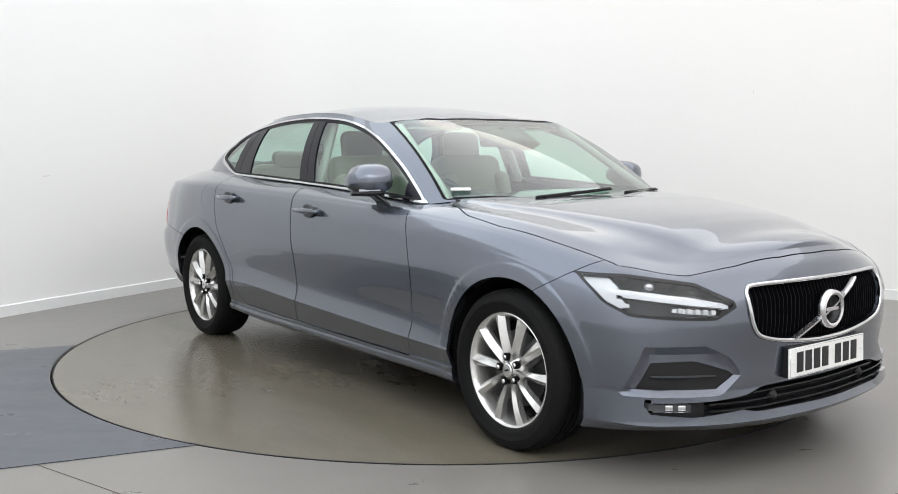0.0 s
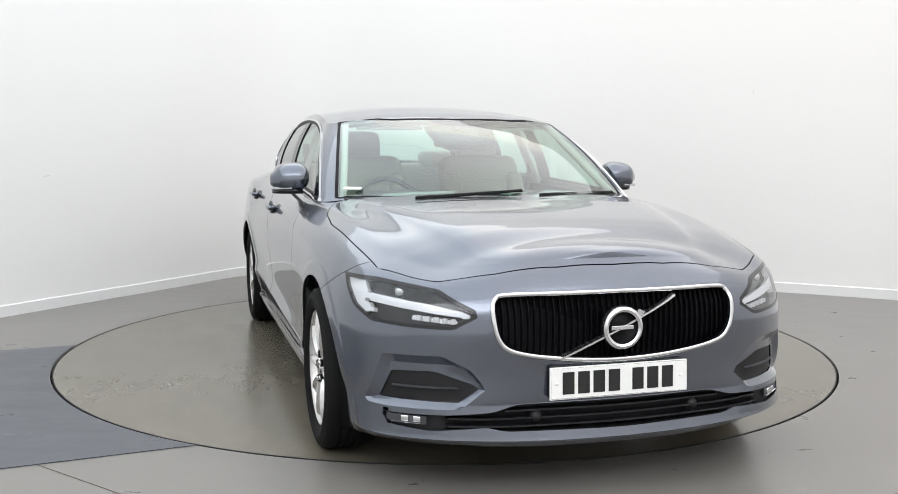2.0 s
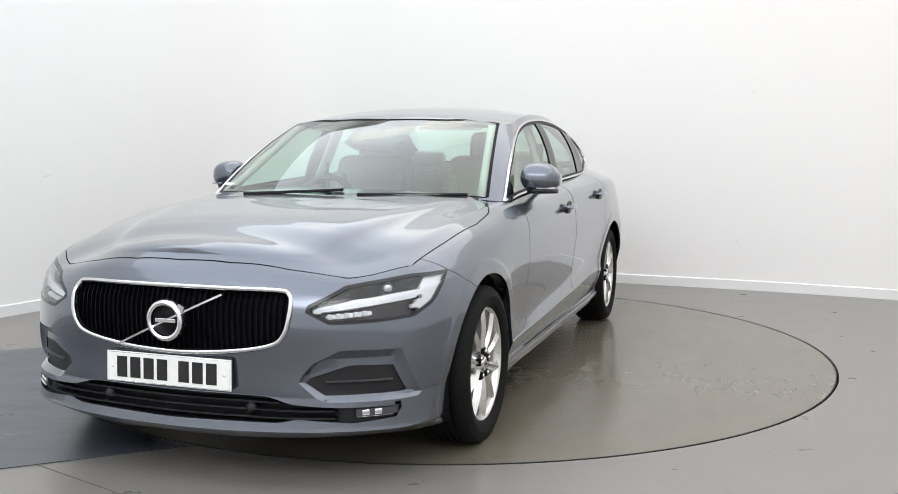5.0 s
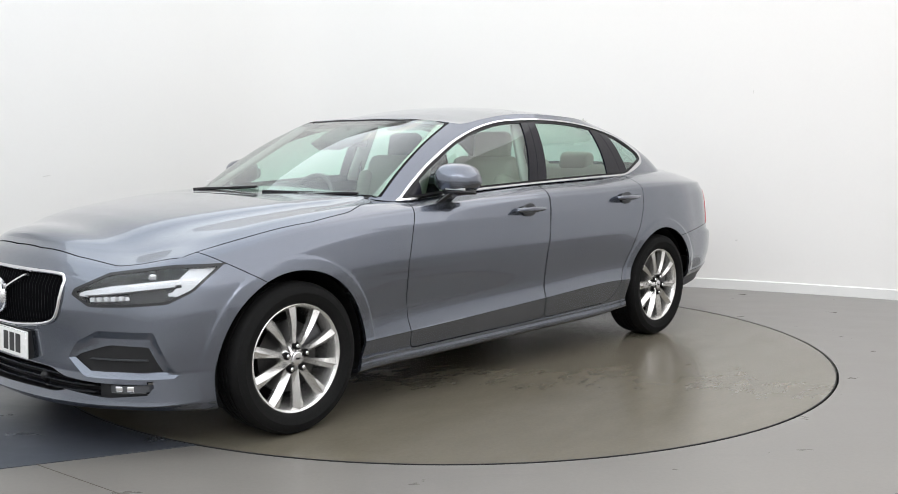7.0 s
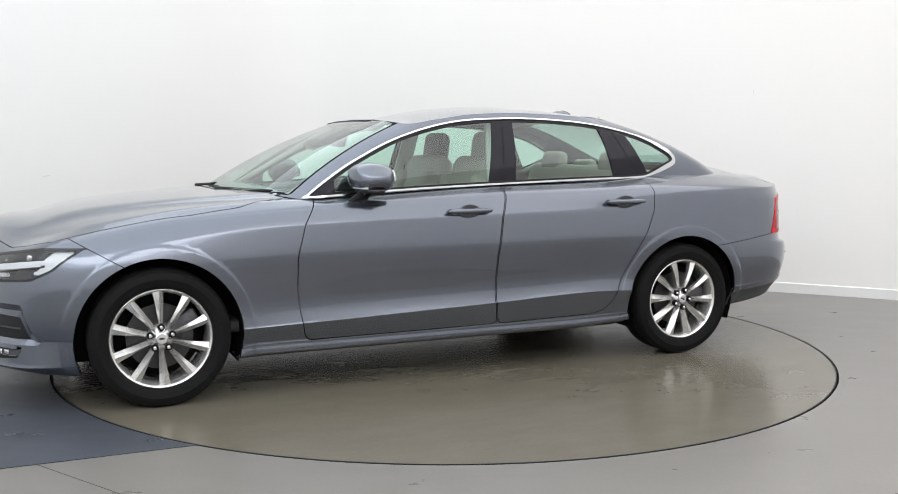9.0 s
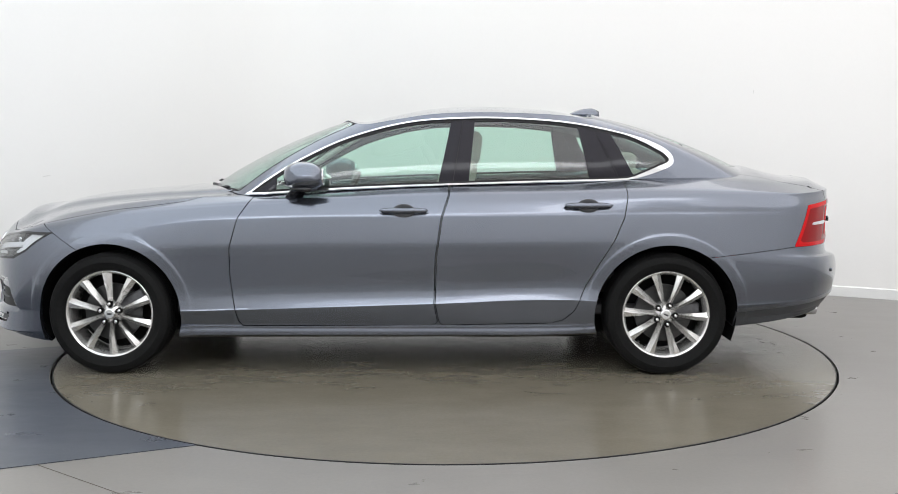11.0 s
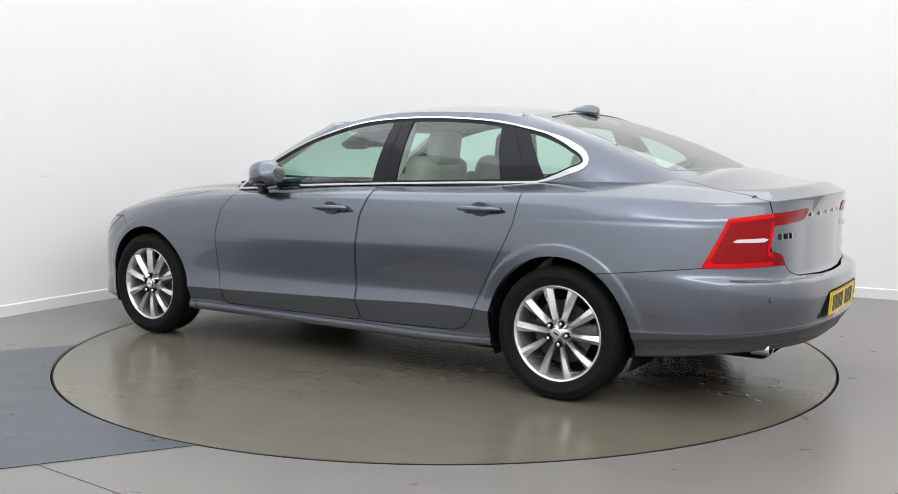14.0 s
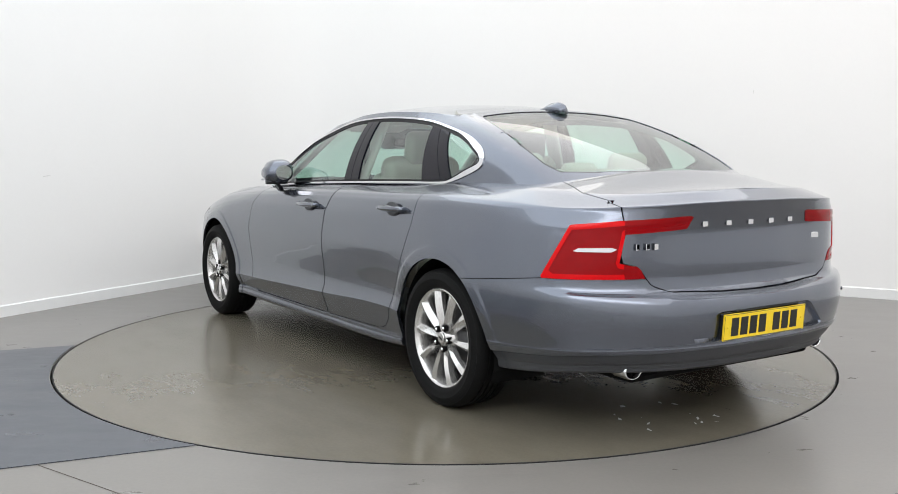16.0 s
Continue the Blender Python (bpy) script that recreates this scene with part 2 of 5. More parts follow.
M_STEEL = simple("brushed_steel", (0.06, 0.06, 0.06), 0.4, 1.0, 0.12, 90.0)
M_CALIPER = simple("cast_iron", (0.10, 0.10, 0.105), 0.5, 0.6, 0.2)
M_RED = simple("red_lamp_lens", (0.56, 0.002, 0.004), 0.12, 0.0, 0.05, 20.0, spec=0.18)
M_RED2 = simple("dark_red_lamp_lens", (0.24, 0.001, 0.003), 0.12, 0.0, 0.05, 20.0, spec=0.18)
M_WHITELENS = simple("frosted_white_lens", (0.62, 0.62, 0.64), 0.15, 0.0, 0.03)
M_LEATHER = simple("blond_leather", (0.34, 0.315, 0.27), 0.5, 0.0, 0.08, 200.0, relief=0.0008)
M_CHARC = simple("charcoal_soft_trim", (0.05, 0.05, 0.052), 0.6, 0.0, 0.12, 200.0, relief=0.0006)
M_LINER = simple("pale_headliner_cloth", (0.55, 0.54, 0.50), 0.9, 0.0, 0.06, 250.0)
M_UNDER = simple("underbody_black", (0.006, 0.006, 0.006), 0.85, 0.0, 0.2, spec=0.1)
M_PLATEW = simple("white_number_plate", (0.80, 0.80, 0.78), 0.3, 0.0, 0.03)
M_PLATEY = simple("yellow_number_plate", (0.85, 0.60, 0.02), 0.3, 0.0, 0.03)
M_INK = simple("black_plate_ink", (0.01, 0.01, 0.01), 0.4)

# ---------------------------------------------------------------- car: body surface
car = tagged(new("car"), "grey-blue metallic four-door saloon car parked on the turntable", "car")
OFF = (OFF_X, OFF_Y, 0.0)


def cpart(name, bm, material, label="", parent=None, smooth=True):
    """A part of the car, modelled with the origin on the ground midway between the axles, x ahead, y to its left."""
    bm.normal_update()
    ob = part(name, bm, material, parent or car, label, smooth)
    if parent is None:
        ob.location = OFF
    return ob


# One column is a line of the body from the underside to the shoulder; each entry is (x, y, z).
def side(x, *yz):
    return [(x, y, z) for y, z in yz]


COLUMNS = [
    [(2.05, 0, .21), (2.25, 0, .178), (2.318, 0, .212), (2.285, 0, .33), (2.29, 0, .44), (2.30, 0, .56), (2.295, 0, .66), (2.27, 0, .72), (2.240, 0, .772), (2.19, 0, .818)],
    [(2.04, .20, .21), (2.24, .24, .178), (2.303, .25, .212), (2.27, .25, .33), (2.275, .25, .44), (2.285, .25, .56), (2.28, .25, .66), (2.255, .245, .72), (2.226, .235, .768), (2.175, .215, .814)],
    [(2.00, .40, .21), (2.19, .46, .180), (2.265, .475, .216), (2.244, .48, .33), (2.242, .48, .44), (2.247, .485, .56), (2.237, .48, .65), (2.212, .465, .705), (2.181, .44, .752), (2.12, .40, .796)],
    [(1.90, .56, .21), (2.08, .645, .178), (2.179, 0.672, .216), (2.165, 0.670, .33), (2.155, 0.680, .44), (2.145, 0.690, .55), (2.135, 0.690, .625), (2.115, 0.680, .685), (2.077, 0.640, .735), (2.00, .57, .778)],
    [(1.78, .68, .20), (1.91, .79, .165), (2.019, 0.830, .212), (2.023, 0.818, .33), (2.003, 0.838, .44), (1.983, 0.850, .55), (1.963, 0.846, .64), (1.953, 0.828, .705), (1.929, 0.778, .765), (1.87, .68, .808)],
    side(1.72, (.72, .18), (.86, .160), (.885, .215), (.915, .32), (.93, .44), (.93, .56), (.918, .665), (.89, .735), (.835, .80), (.735, .845)),
    side(1.45, (.74, .20), (.88, .18), (.905, .235), (.942, .33), (.950, .46), (.948, .58), (.940, .69), (.912, .78), (.86, .848), (.765, .893)),
    side(1.05, (.74, .185), (.889, .200), (.903, .262), (.932, .335), (.926, .44), (.938, .60), (.943, .70), (.921, .828), (.872, .886), (.785, .932)),
    side(.60, (.74, .185), (.891, .203), (.903, .263), (.934, .347), (.918, .44), (.934, .60), (.942, .705), (.929, .838), (.888, .910), (.808, .960)),
    side(-.20, (.74, .185), (.891, .206), (.903, .265), (.934, .372), (.917, .455), (.933, .605), (.942, .71), (.929, .848), (.890, .935), (.810, 1.000)),
    side(-.95, (.74, .195), (.891, .212), (.904, .272), (.935, .395), (.921, .475), (.938, .61), (.948, .72), (.933, .858), (.897, .952), (.795, 1.022)),
    side(-1.47, (.74, .25), (.88, .248), (.905, .29), (.942, .37), (.952, .48), (.957, .61), (.954, .74), (.936, .87), (.905, .968), (.765, 1.038)),
    side(-1.90, (.70, .26), (.84, .25), (.87, .295), (.918, .37), (.942, .49), (.945, .61), (.930, .74), (.908, .87), (.872, .966), (.725, 1.030)),
    [(-2.05, .66, .29), (-2.19, .78, .285), (-2.23, .80, .325), (-2.27, .825, .39), (-2.29, .845, .50), (-2.285, .85, .610), (-2.24, .84, .74), (-2.236, .822, .87), (-2.225, .785, .960), (-2.16, .66, 1.013)],
    [(-2.20, .48, .30), (-2.38, .57, .295), (-2.42, .59, .335), (-2.46, .61, .40), (-2.478, .62, .51), (-2.465, .625, .605), (-2.405, .64, .75), (-2.408, .635, .88), (-2.405, .62, .971), (-2.33, .52, 1.018)],
    [(-2.25, .25, .30), (-2.46, .29, .295), (-2.505, .29, .335), (-2.545, .30, .40), (-2.555, .30, .52), (-2.54, .30, .598), (-2.455, .30, .74), (-2.458, .30, .885), (-2.493, .29, .983), (-2.42, .26, 1.028)],
    [(-2.26, 0, .30), (-2.475, 0, .295), (-2.515, 0, .335), (-2.56, 0, .40), (-2.57, 0, .52), (-2.555, 0, .595), (-2.465, 0, .74), (-2.468, 0, .885), (-2.510, 0, .985), (-2.43, 0, 1.030)],
]


def between(col, i, t):
    """A point of a column between its rows i and i + 1."""
    a, b, c, d = [np.array(col[min(max(k, 0), len(col) - 1)], float) for k in range(i - 1, i + 3)]
    return 0.5 * (2 * b + (c - a) * t + (2 * a - 5 * b + 4 * c - d) * t * t + (3 * b - a - 3 * c + d) * t ** 3)


def folded(col, i, hard):
    """Two rows close beside row i: on the straight chords where the body has a fold there, on the curve elsewhere."""
    p, lo_p, hi_p = [np.array(col[k], float) for k in (i, i - 1, i + 1)]
    return [hard * (p + (q - p) * 0.16) + (1 - hard) * between(col, k, u) for q, k, u in ((lo_p, i - 1, 0.75), (hi_p, i, 0.25))]


def with_ledge(col):
    """Adds the rows of the ledge on top of the rear bumper, of the shoulder fold and of the fold along boot and rear wings."""
    a, b = np.array(col[5]), np.array(col[6])
    flat = between(col, 5, 0.45)
    if a[0] < -2.2:
        flat = np.array([b[0] - 0.006, a[1] + (b[1] - a[1]) * 0.5, a[2] + 0.035])
    c, d = np.array(col[3]), np.array(col[4])
    above = c + (d - c) * 0.16
    x = col[7][0]
    shoulder = folded(col, 7, float(np.interp(x, [-1.2, -0.9, 0.6, 1.1], [0, .5, .5, 0])))
    rear = folded(col, 8, float(np.interp(x, [-2.25, -1.9, -1.45], [1, 0.35, 0])))
    lip = folded(col, 2, float(np.interp(x, [1.7, 1.9], [0, 1])))
    rows = list(col[:2]) + [lip[0], col[2], lip[1], col[3], above] + list(col[4:6]) + [flat, col[6], shoulder[0], col[7], shoulder[1], rear[0], col[8], rear[1], col[9]]
    rows = [tuple(float(v) for v in p) for p in rows]
    if -1.0 < col[3][0] < 1.0:
        x, y, z = rows[-1]
        rows[-1] = (x, y, z - 0.012)
    return rows


def hermite(p, u, n_of, closed):
    """Smooth curve through the points p (m, d) with knots u; n_of[i] samples in span i."""
    m = len(p)
    idx = (lambda i: i % m) if closed else (lambda i: min(max(i, 0), m - 1))
    span = [np.linalg.norm(u[i + 1] - u[i]) for i in range(len(u) - 1)]

    def tangent(i):
        if not closed and i in (0, m - 1):
            j = 0 if i == 0 else m - 2
            return (p[j + 1] - p[j]) / span[j]
        h0, h1 = span[(i - 1) % len(span)], span[i % len(span)]
        d0, d1 = (p[idx(i)] - p[idx(i - 1)]) / h0, (p[idx(i + 1)] - p[idx(i)]) / h1
        return (d0 * h1 + d1 * h0) / (h0 + h1)
    out = []
    for i in range(len(span)):
        a, b, ta, tb, h = p[idx(i)], p[idx(i + 1)], tangent(i), tangent(idx(i + 1)), span[i]
        for k in range(n_of[i]):
            t = k / n_of[i]
            out.append((2 * t ** 3 - 3 * t * t + 1) * a + (t ** 3 - 2 * t * t + t) * h * ta + (3 * t * t - 2 * t ** 3) * b + (t ** 3 - t * t) * h * tb)
    if not closed:
        out.append(p[-1])
    return np.array(out)


def loft(columns, step, row_n):
    """A closed loft, mirrored about y = 0: an array of rows x samples x 3, the sample 0 at the front's middle."""
    net = np.array(columns, float)
    mirror = net[-2:0:-1] * np.array([1, -1, 1])
    net = np.concatenate([net, mirror])
    mid = net[:, net.shape[1] // 2]
    lengths = [np.linalg.norm(mid[(i + 1) % len(mid)] - mid[i]) for i in range(len(mid))]
    knots = np.concatenate([[0], np.cumsum(lengths)])
    counts = [max(3, round(l / step)) for l in lengths]
    rows = np.array([hermite(net[:, r], knots, counts, True) for r in range(net.shape[1])])
    total = []
    for s in range(rows.shape[1]):
        p = rows[:, s]
        u = np.arange(len(p), dtype=float)
        total.append(hermite(p, u, [row_n] * (len(p) - 1), False))
    return np.array(total).transpose(1, 0, 2)


def grid_into(bm, pts, closed=True):
    verts = [[bm.verts.new(p) for p in row] for row in pts]
    n = len(verts[0])
    for a, b in zip(verts, verts[1:]):
        for i in range(n if closed else n - 1):
            j = (i + 1) % n
            bm.faces.new((a[i], a[j], b[j], b[i]))
    return verts


def cut(bm, func, eps=4e-4):
    """Cuts the mesh along func = 0, so that the line runs on edges."""
    val = {v: func(v.co) for v in bm.verts}
    for v, f in val.items():
        if abs(f) < eps:
            val[v] = 0.0
    touched = set()
    for e in [e for e in bm.edges if val[e.verts[0]] * val[e.verts[1]] < 0]:
        a, b = e.verts
        lo, hi, pa, pb = 0.0, 1.0, a.co.copy(), b.co.copy()
        fa = val[a]
        for _ in range(9):
            mid = (lo + hi) / 2
            if func(pa.lerp(pb, mid)) * fa > 0:
                lo = mid
            else:
                hi = mid
        touched.update(e.link_faces)
        _, v = bmesh.utils.edge_split(e, a, (lo + hi) / 2)
        val[v] = 0.0
    for f in [f for f in bm.faces if sum(val[v] == 0.0 for v in f.verts) >= 2]:
        zero = [v for v in f.verts if val[v] == 0.0]
        if len(zero) == 2 and any(val[v] > 0 for v in f.verts) and any(val[v] < 0 for v in f.verts):
            try:
                bmesh.utils.face_split(f, zero[0], zero[1])
            except ValueError:
                pass


def sdf(poly, r=0.0):
    """Signed distance to a polygon in the plane, negative inside, grown by r with round corners."""
    pts = [(float(a), float(b)) for a, b in poly]

    def dist(px, py):
        best, inside = 1e9, False
        j = len(pts) - 1
        for i in range(len(pts)):
            (ax, ay), (bx, by) = pts[j], pts[i]
            ex, ey, wx, wy = bx - ax, by - ay, px - ax, py - ay
            t = min(1, max(0, (wx * ex + wy * ey) / (ex * ex + ey * ey + 1e-12)))
            d = (wx - ex * t) ** 2 + (wy - ey * t) ** 2
            best = min(best, d)
            if (by > py) != (ay > py) and px < (ax - bx) * (py - by) / (ay - by) + bx:
                inside = not inside
            j = i
        return (-math.sqrt(best) if inside else math.sqrt(best)) - r
    return dist


def smooth_poly(points, n=60):
    """A closed smooth outline through the points."""
    return [tuple(p) for p in spline(list(points) + [points[0]], n)[:-1]]


ROWS = loft([with_ledge(c) for c in COLUMNS], 0.026, 4)


def smooth_table(xs, ys):
    """A smooth function through the pairs."""
    d = spline(list(zip(xs, ys)), 240)
    return lambda x: float(np.interp(x, d[:, 0], d[:, 1]))


crown_of = smooth_table([-2.44, -2.3, -2.03, -1.8, .9, 1.25, 1.43, 1.8, 2.0, 2.12, 2.2], [0.0, .025, .086, .072, .034, .036, .041, .071, .081, .060, .014])
ACROSS, WING_N = 26, 9
HOOD_N = 14 + 2 * WING_N


def crest(x, edge):
    """Half the distance between the two folds of the bonnet (of the boot's samples behind)."""
    return min(0.40 + (2.15 - x) * 0.24, 0.84 * edge) if x > 0.6 else 0.62 * edge


def raise_hood(x, y, edge):
    """The bonnet's middle stands proud between two folds."""
    if x < 0.6:
        return 0.0
    t = min(1, max(0, (crest(x, edge) + 0.105 - abs(y)) / 0.105))
    return 0.019 * t ** 2.2 * min(1, max(0, (2.16 - x) / 0.30))


shell = bmesh.new()
verts = grid_into(shell, ROWS)
top = verts[-1]
n = len(top)
prev = None
for i in range(n // 2 + 1):
    a, b = top[i], top[(n - i) % n]
    line = [a]
    if a is not b:
        edge = abs(a.co.y)
        fold = crest(a.co.x, edge)
        ys = [edge + (fold - edge) * k / WING_N for k in range(WING_N)] + [fold * (1 - 2 * k / 14) for k in range(15)] + [-fold + (fold - edge) * k / WING_N for k in range(1, WING_N + 1)]
        for y in ys[1:-1]:
            y *= 1 if a.co.y > 0 else -1
            line.append(shell.verts.new((a.co.x, y, a.co.z + crown_of(a.co.x) * (1 - abs(y / edge) ** 2.3) + raise_hood(a.co.x, y, edge))))
        line.append(b)
    if prev:
        for k in range(HOOD_N):
            q = [prev[min(k, len(prev) - 1)], line[min(k, len(line) - 1)], line[min(k + 1, len(line) - 1)], prev[min(k + 1, len(prev) - 1)]]
            q = list(dict.fromkeys(q))
            if len(q) > 2:
                shell.faces.new(q)
    prev = line
bmesh.ops.recalc_face_normals(shell, faces=shell.faces)
# no top where the cabin opens
bmesh.ops.delete(shell, geom=[f for f in shell.faces if -1.86 < f.calc_center_median().x < 0.84 and abs(f.calc_center_median().y) < (0.74 if f.calc_center_median().x > -1.5 else 0.62)
                              and f.calc_center_median().z > 0.94 and abs(f.normal.z) > 0.5], context="FACES")

# ---------------------------------------------------------------- car: cabin surface
# base and top ends of each rib of the cabin, from the windscreen's middle round to the back window's
RIBS = [((1.115, 0, .965), (.27, 0, 1.362), .035), ((1.05, .36, .965), (.255, .33, 1.357), .035), ((.86, .70, .958), (.215, .575, 1.338), .030),
        ((.77, .79, .945), (.150, .632, 1.326), .026), ((.50, .800, .960), (-.03, .640, 1.352), .028), ((.10, .800, .980), (-.22, .640, 1.380), .030),
        ((-.30, .800, .998), (-.45, .640, 1.392), .030), ((-.75, .792, 1.010), (-.72, .638, 1.388), .030), ((-1.20, .778, 1.020), (-.93, .625, 1.378), .034),
        ((-1.62, .745, 1.030), (-1.07, .600, 1.366), .046), ((-1.86, .690, 1.035), (-1.13, .545, 1.371), .050), ((-1.985, .45, 1.075), (-1.15, .33, 1.390), .032),
        ((-2.02, 0, 1.088), (-1.16, 0, 1.397), .032)]
cabin_cols = []
for b, t, bulge in RIBS:
    b, t = Vector(b), Vector(t)
    out = Vector((0.55 * (1 if b.x > 0.8 else -1 if b.x < -1.8 else 0), 0.9 if b.y > 0.5 else 0, 0.5)).normalized()
    cabin_cols.append([tuple(b.lerp(t, v) + out * bulge * 4 * v * (1 - v)) for v in (0, .25, .5, .75, 1)])
CAB = loft(cabin_cols, 0.03, 7)
cabin = bmesh.new()
cverts = grid_into(cabin, CAB)
top = cverts[-1]
n = len(top)
prev = None
roof_z = smooth_table([-1.16, -1.1, -.9, -.5, -.1, .1, .2, .27], [0.0, .018, .044, .053, .047, .034, .018, 0.0])
for i in range(n // 2 + 1):
    a, b = top[i], top[(n - i) % n]
    line = [a]
    if a is not b:
        for k in range(1, ACROSS):
            t = k / ACROSS
            y = a.co.y + (b.co.y - a.co.y) * (0.5 - 0.5 * math.cos(math.pi * t))
            line.append(cabin.verts.new((a.co.x, y, a.co.z + roof_z(a.co.x) * (1 - abs(y / a.co.y) ** 2.2) * min(1, abs(a.co.y) / 0.5))))
        line.append(b)
    if prev:
        for k in range(ACROSS):
            q = [prev[min(k, len(prev) - 1)], line[min(k, len(line) - 1)], line[min(k + 1, len(line) - 1)], prev[min(k + 1, len(prev) - 1)]]
            q = list(dict.fromkeys(q))
            if len(q) > 2:
                cabin.faces.new(q)
    prev = line
bmesh.ops.recalc_face_normals(cabin, faces=cabin.faces)

# ---------------------------------------------------------------- car: panels cut from the surfaces
def panel(name, src, faces, material, label="", offset=0.0, rim=0.012, parent=None, shift=(0, 0, 0)):
    """Some faces of a surface as a part of their own, moved along the normals, with an edge that turns inwards."""
    if not faces:
        return None
    bm = bmesh.new()
    made, inner, outer, out_of = {}, {}, {}, {}
    move = Vector(shift)
    for f in faces:
        area = f.calc_area()
        for v in f.verts:
            out_of[v] = out_of.get(v, Vector()) + f.normal * area
    for v in out_of:
        out_of[v] = out_of[v].normalized()

    def top_of(v):
        if v not in made:
            made[v] = bm.verts.new(v.co + out_of[v] * offset + move)
        return made[v]
    keep = set(faces)
    for f in faces:
        try:
            bm.faces.new([top_of(v) for v in f.verts])
        except ValueError:
            pass
    if rim:
        for f in faces:
            vs = list(f.verts)
            for i, v in enumerate(vs):
                w = vs[(i + 1) % len(vs)]
                e = src.edges.get((v, w))
                if e is None or sum(g in keep for g in e.link_faces) > 1:
                    continue
                for q in (v, w):
                    if q not in outer:
                        outer[q] = bm.verts.new(q.co + out_of[q] * offset + move)
                        inner[q] = bm.verts.new(q.co + out_of[q] * (offset - rim) + move)
                try:
                    bm.faces.new((outer[w], outer[v], inner[v], inner[w]))
                except ValueError:
                    pass
    me = bpy.data.meshes.new(name)
    bm.to_mesh(me)
    bm.free()
    me.polygons.foreach_set("use_smooth", [True] * len(me.polygons))
    me.materials.append(material)
    me.set_sharp_from_angle(angle=0.5)
    ob = new(name, me)
    ob.parent = parent or car
    if parent is None:
        ob.location = OFF
    return tagged(ob, label) if label else ob


def islands(faces):
    """Faces sorted into connected pieces."""
    left, out = set(faces), []
    while left:
        todo = [left.pop()]
        piece = []
        while todo:
            f = todo.pop()
            piece.append(f)
            for e in f.edges:
                for g in e.link_faces:
                    if g in left:
                        left.remove(g)
                        todo.append(g)
        if piece:
            out.append(piece)
    return out


def mirrored(half):
    return list(half) + [(-a, b) for a, b in reversed(half) if abs(a) > 1e-6]


WHEEL_X, WHEEL_Z, ARCH = 1.4705, 0.317, 0.378
GAP = 0.0022

d_grille = sdf(mirrored([(0, .714), (.40, .712), (.440, .700), (.458, .665), (.452, .60), (.436, .555), (.405, .524), (.33, .503), (.2, .486), (0, .477)]))
d_intake = sdf([(.800, .345), (.770, .432), (.650, .438), (.510, .390), (.574, .345)], 0.006)
d_recess = sdf([(.835, .322), (.79, .492), (.62, .496), (.53, .45), (.484, .392), (.56, .326)], 0.006)
d_slot = sdf(mirrored([(0, .336), (.37, .335), (.46, .311), (.60, .301), (.795, .296), (.785, .257), (.666, .246), (.48, .262), (.415, .248), (0, .243)]))
d_head = sdf([(-.911, .745), (-1.123, .746), (-1.485, .716), (-1.695, .656), (-1.708, .636), (-1.595, .594), (-1.349, .598), (-1.151, .607), (-1.03, .650)], 0.003)
d_tbar = sdf([(-.93, .738), (-1.02, .660), (-1.09, .628), (-1.14, .640), (-1.10, .672), (-1.35, .655), (-1.67, .634), (-1.665, .650), (-1.40, .682), (-1.10, .702), (-1.05, .740)])
d_leds = sdf([(-1.36, .622), (-1.61, .608), (-1.62, .624), (-1.37, .640)])
d_tail = sdf([(-1.258, .682), (-1.427, .897), (-1.722, .917), (-2.112, .931), (-2.071, .877), (-1.733, .862), (-1.703, .749), (-1.815, .731), (-1.844, .686)])
d_bar = sdf([(-1.445, .792), (-1.45, .806), (-1.69, .811), (-1.69, .793)])
d_trunk = sdf(mirrored([(0, 1.3), (.66, 1.3), (.665, .917), (.676, .75), (.61, .732), (.578, .69), (.55, .655), (.47, .628), (.2, .615), (0, .612)]))
d_plate_nook = sdf(mirrored([(0, .548), (.27, .545), (.30, .535), (.425, .425), (0, .418)]))
d_front_door = sdf([(.705, .955), (.74, .90), (.785, .83), (.828, .675), (.829, .522), (.816, .40), (.792, .285), (.77, .258), (-.24, .262), (-.262, .28), (-.243, .381),
                    (-.25, .624), (-.28, .835), (-.318, .95), (-.333, 1.2), (.6, 1.2)])
d_rear_door = sdf([(-.340, 1.2), (-.325, .95), (-.287, .835), (-.257, .624), (-.25, .381), (-.270, .28), (-.29, .262), (-.86, .274), (-.93, .292), (-.987, .343), (-1.044, .48), (-1.12, .61),
                   (-1.188, .722), (-1.239, .841), (-1.257, .945), (-1.25, 1.2)])
d_hood = sdf(mirrored([(0, 2.215), (.2, 2.205), (.423, 2.16), (.605, 2.089), (.68, 2.02), (.775, 1.915), (.787, 1.818), (.81, 1.633), (.837, 1.319), (.82, 1.086), (.765, .93), (.72, .80), (0, .80)]))
trunk_y = lambda x: float(np.interp(x, [-2.40, -2.31, -2.14, -1.9, -1.8], [.655, .650, .662, .585, .56]))
seam_z = lambda x: float(np.interp(x, [-2.6, -2.42, -2.15, -1.93, -1.60], [.686, .685, .681, .656, .622]))
valance_z = lambda x: float(np.interp(x, [-2.56, -2.35, -1.8], [.398, .382, .330]))


def front(f, lo=1.55):
    return lambda c: f(abs(c.y), c.z) if c.x > lo else 9.0


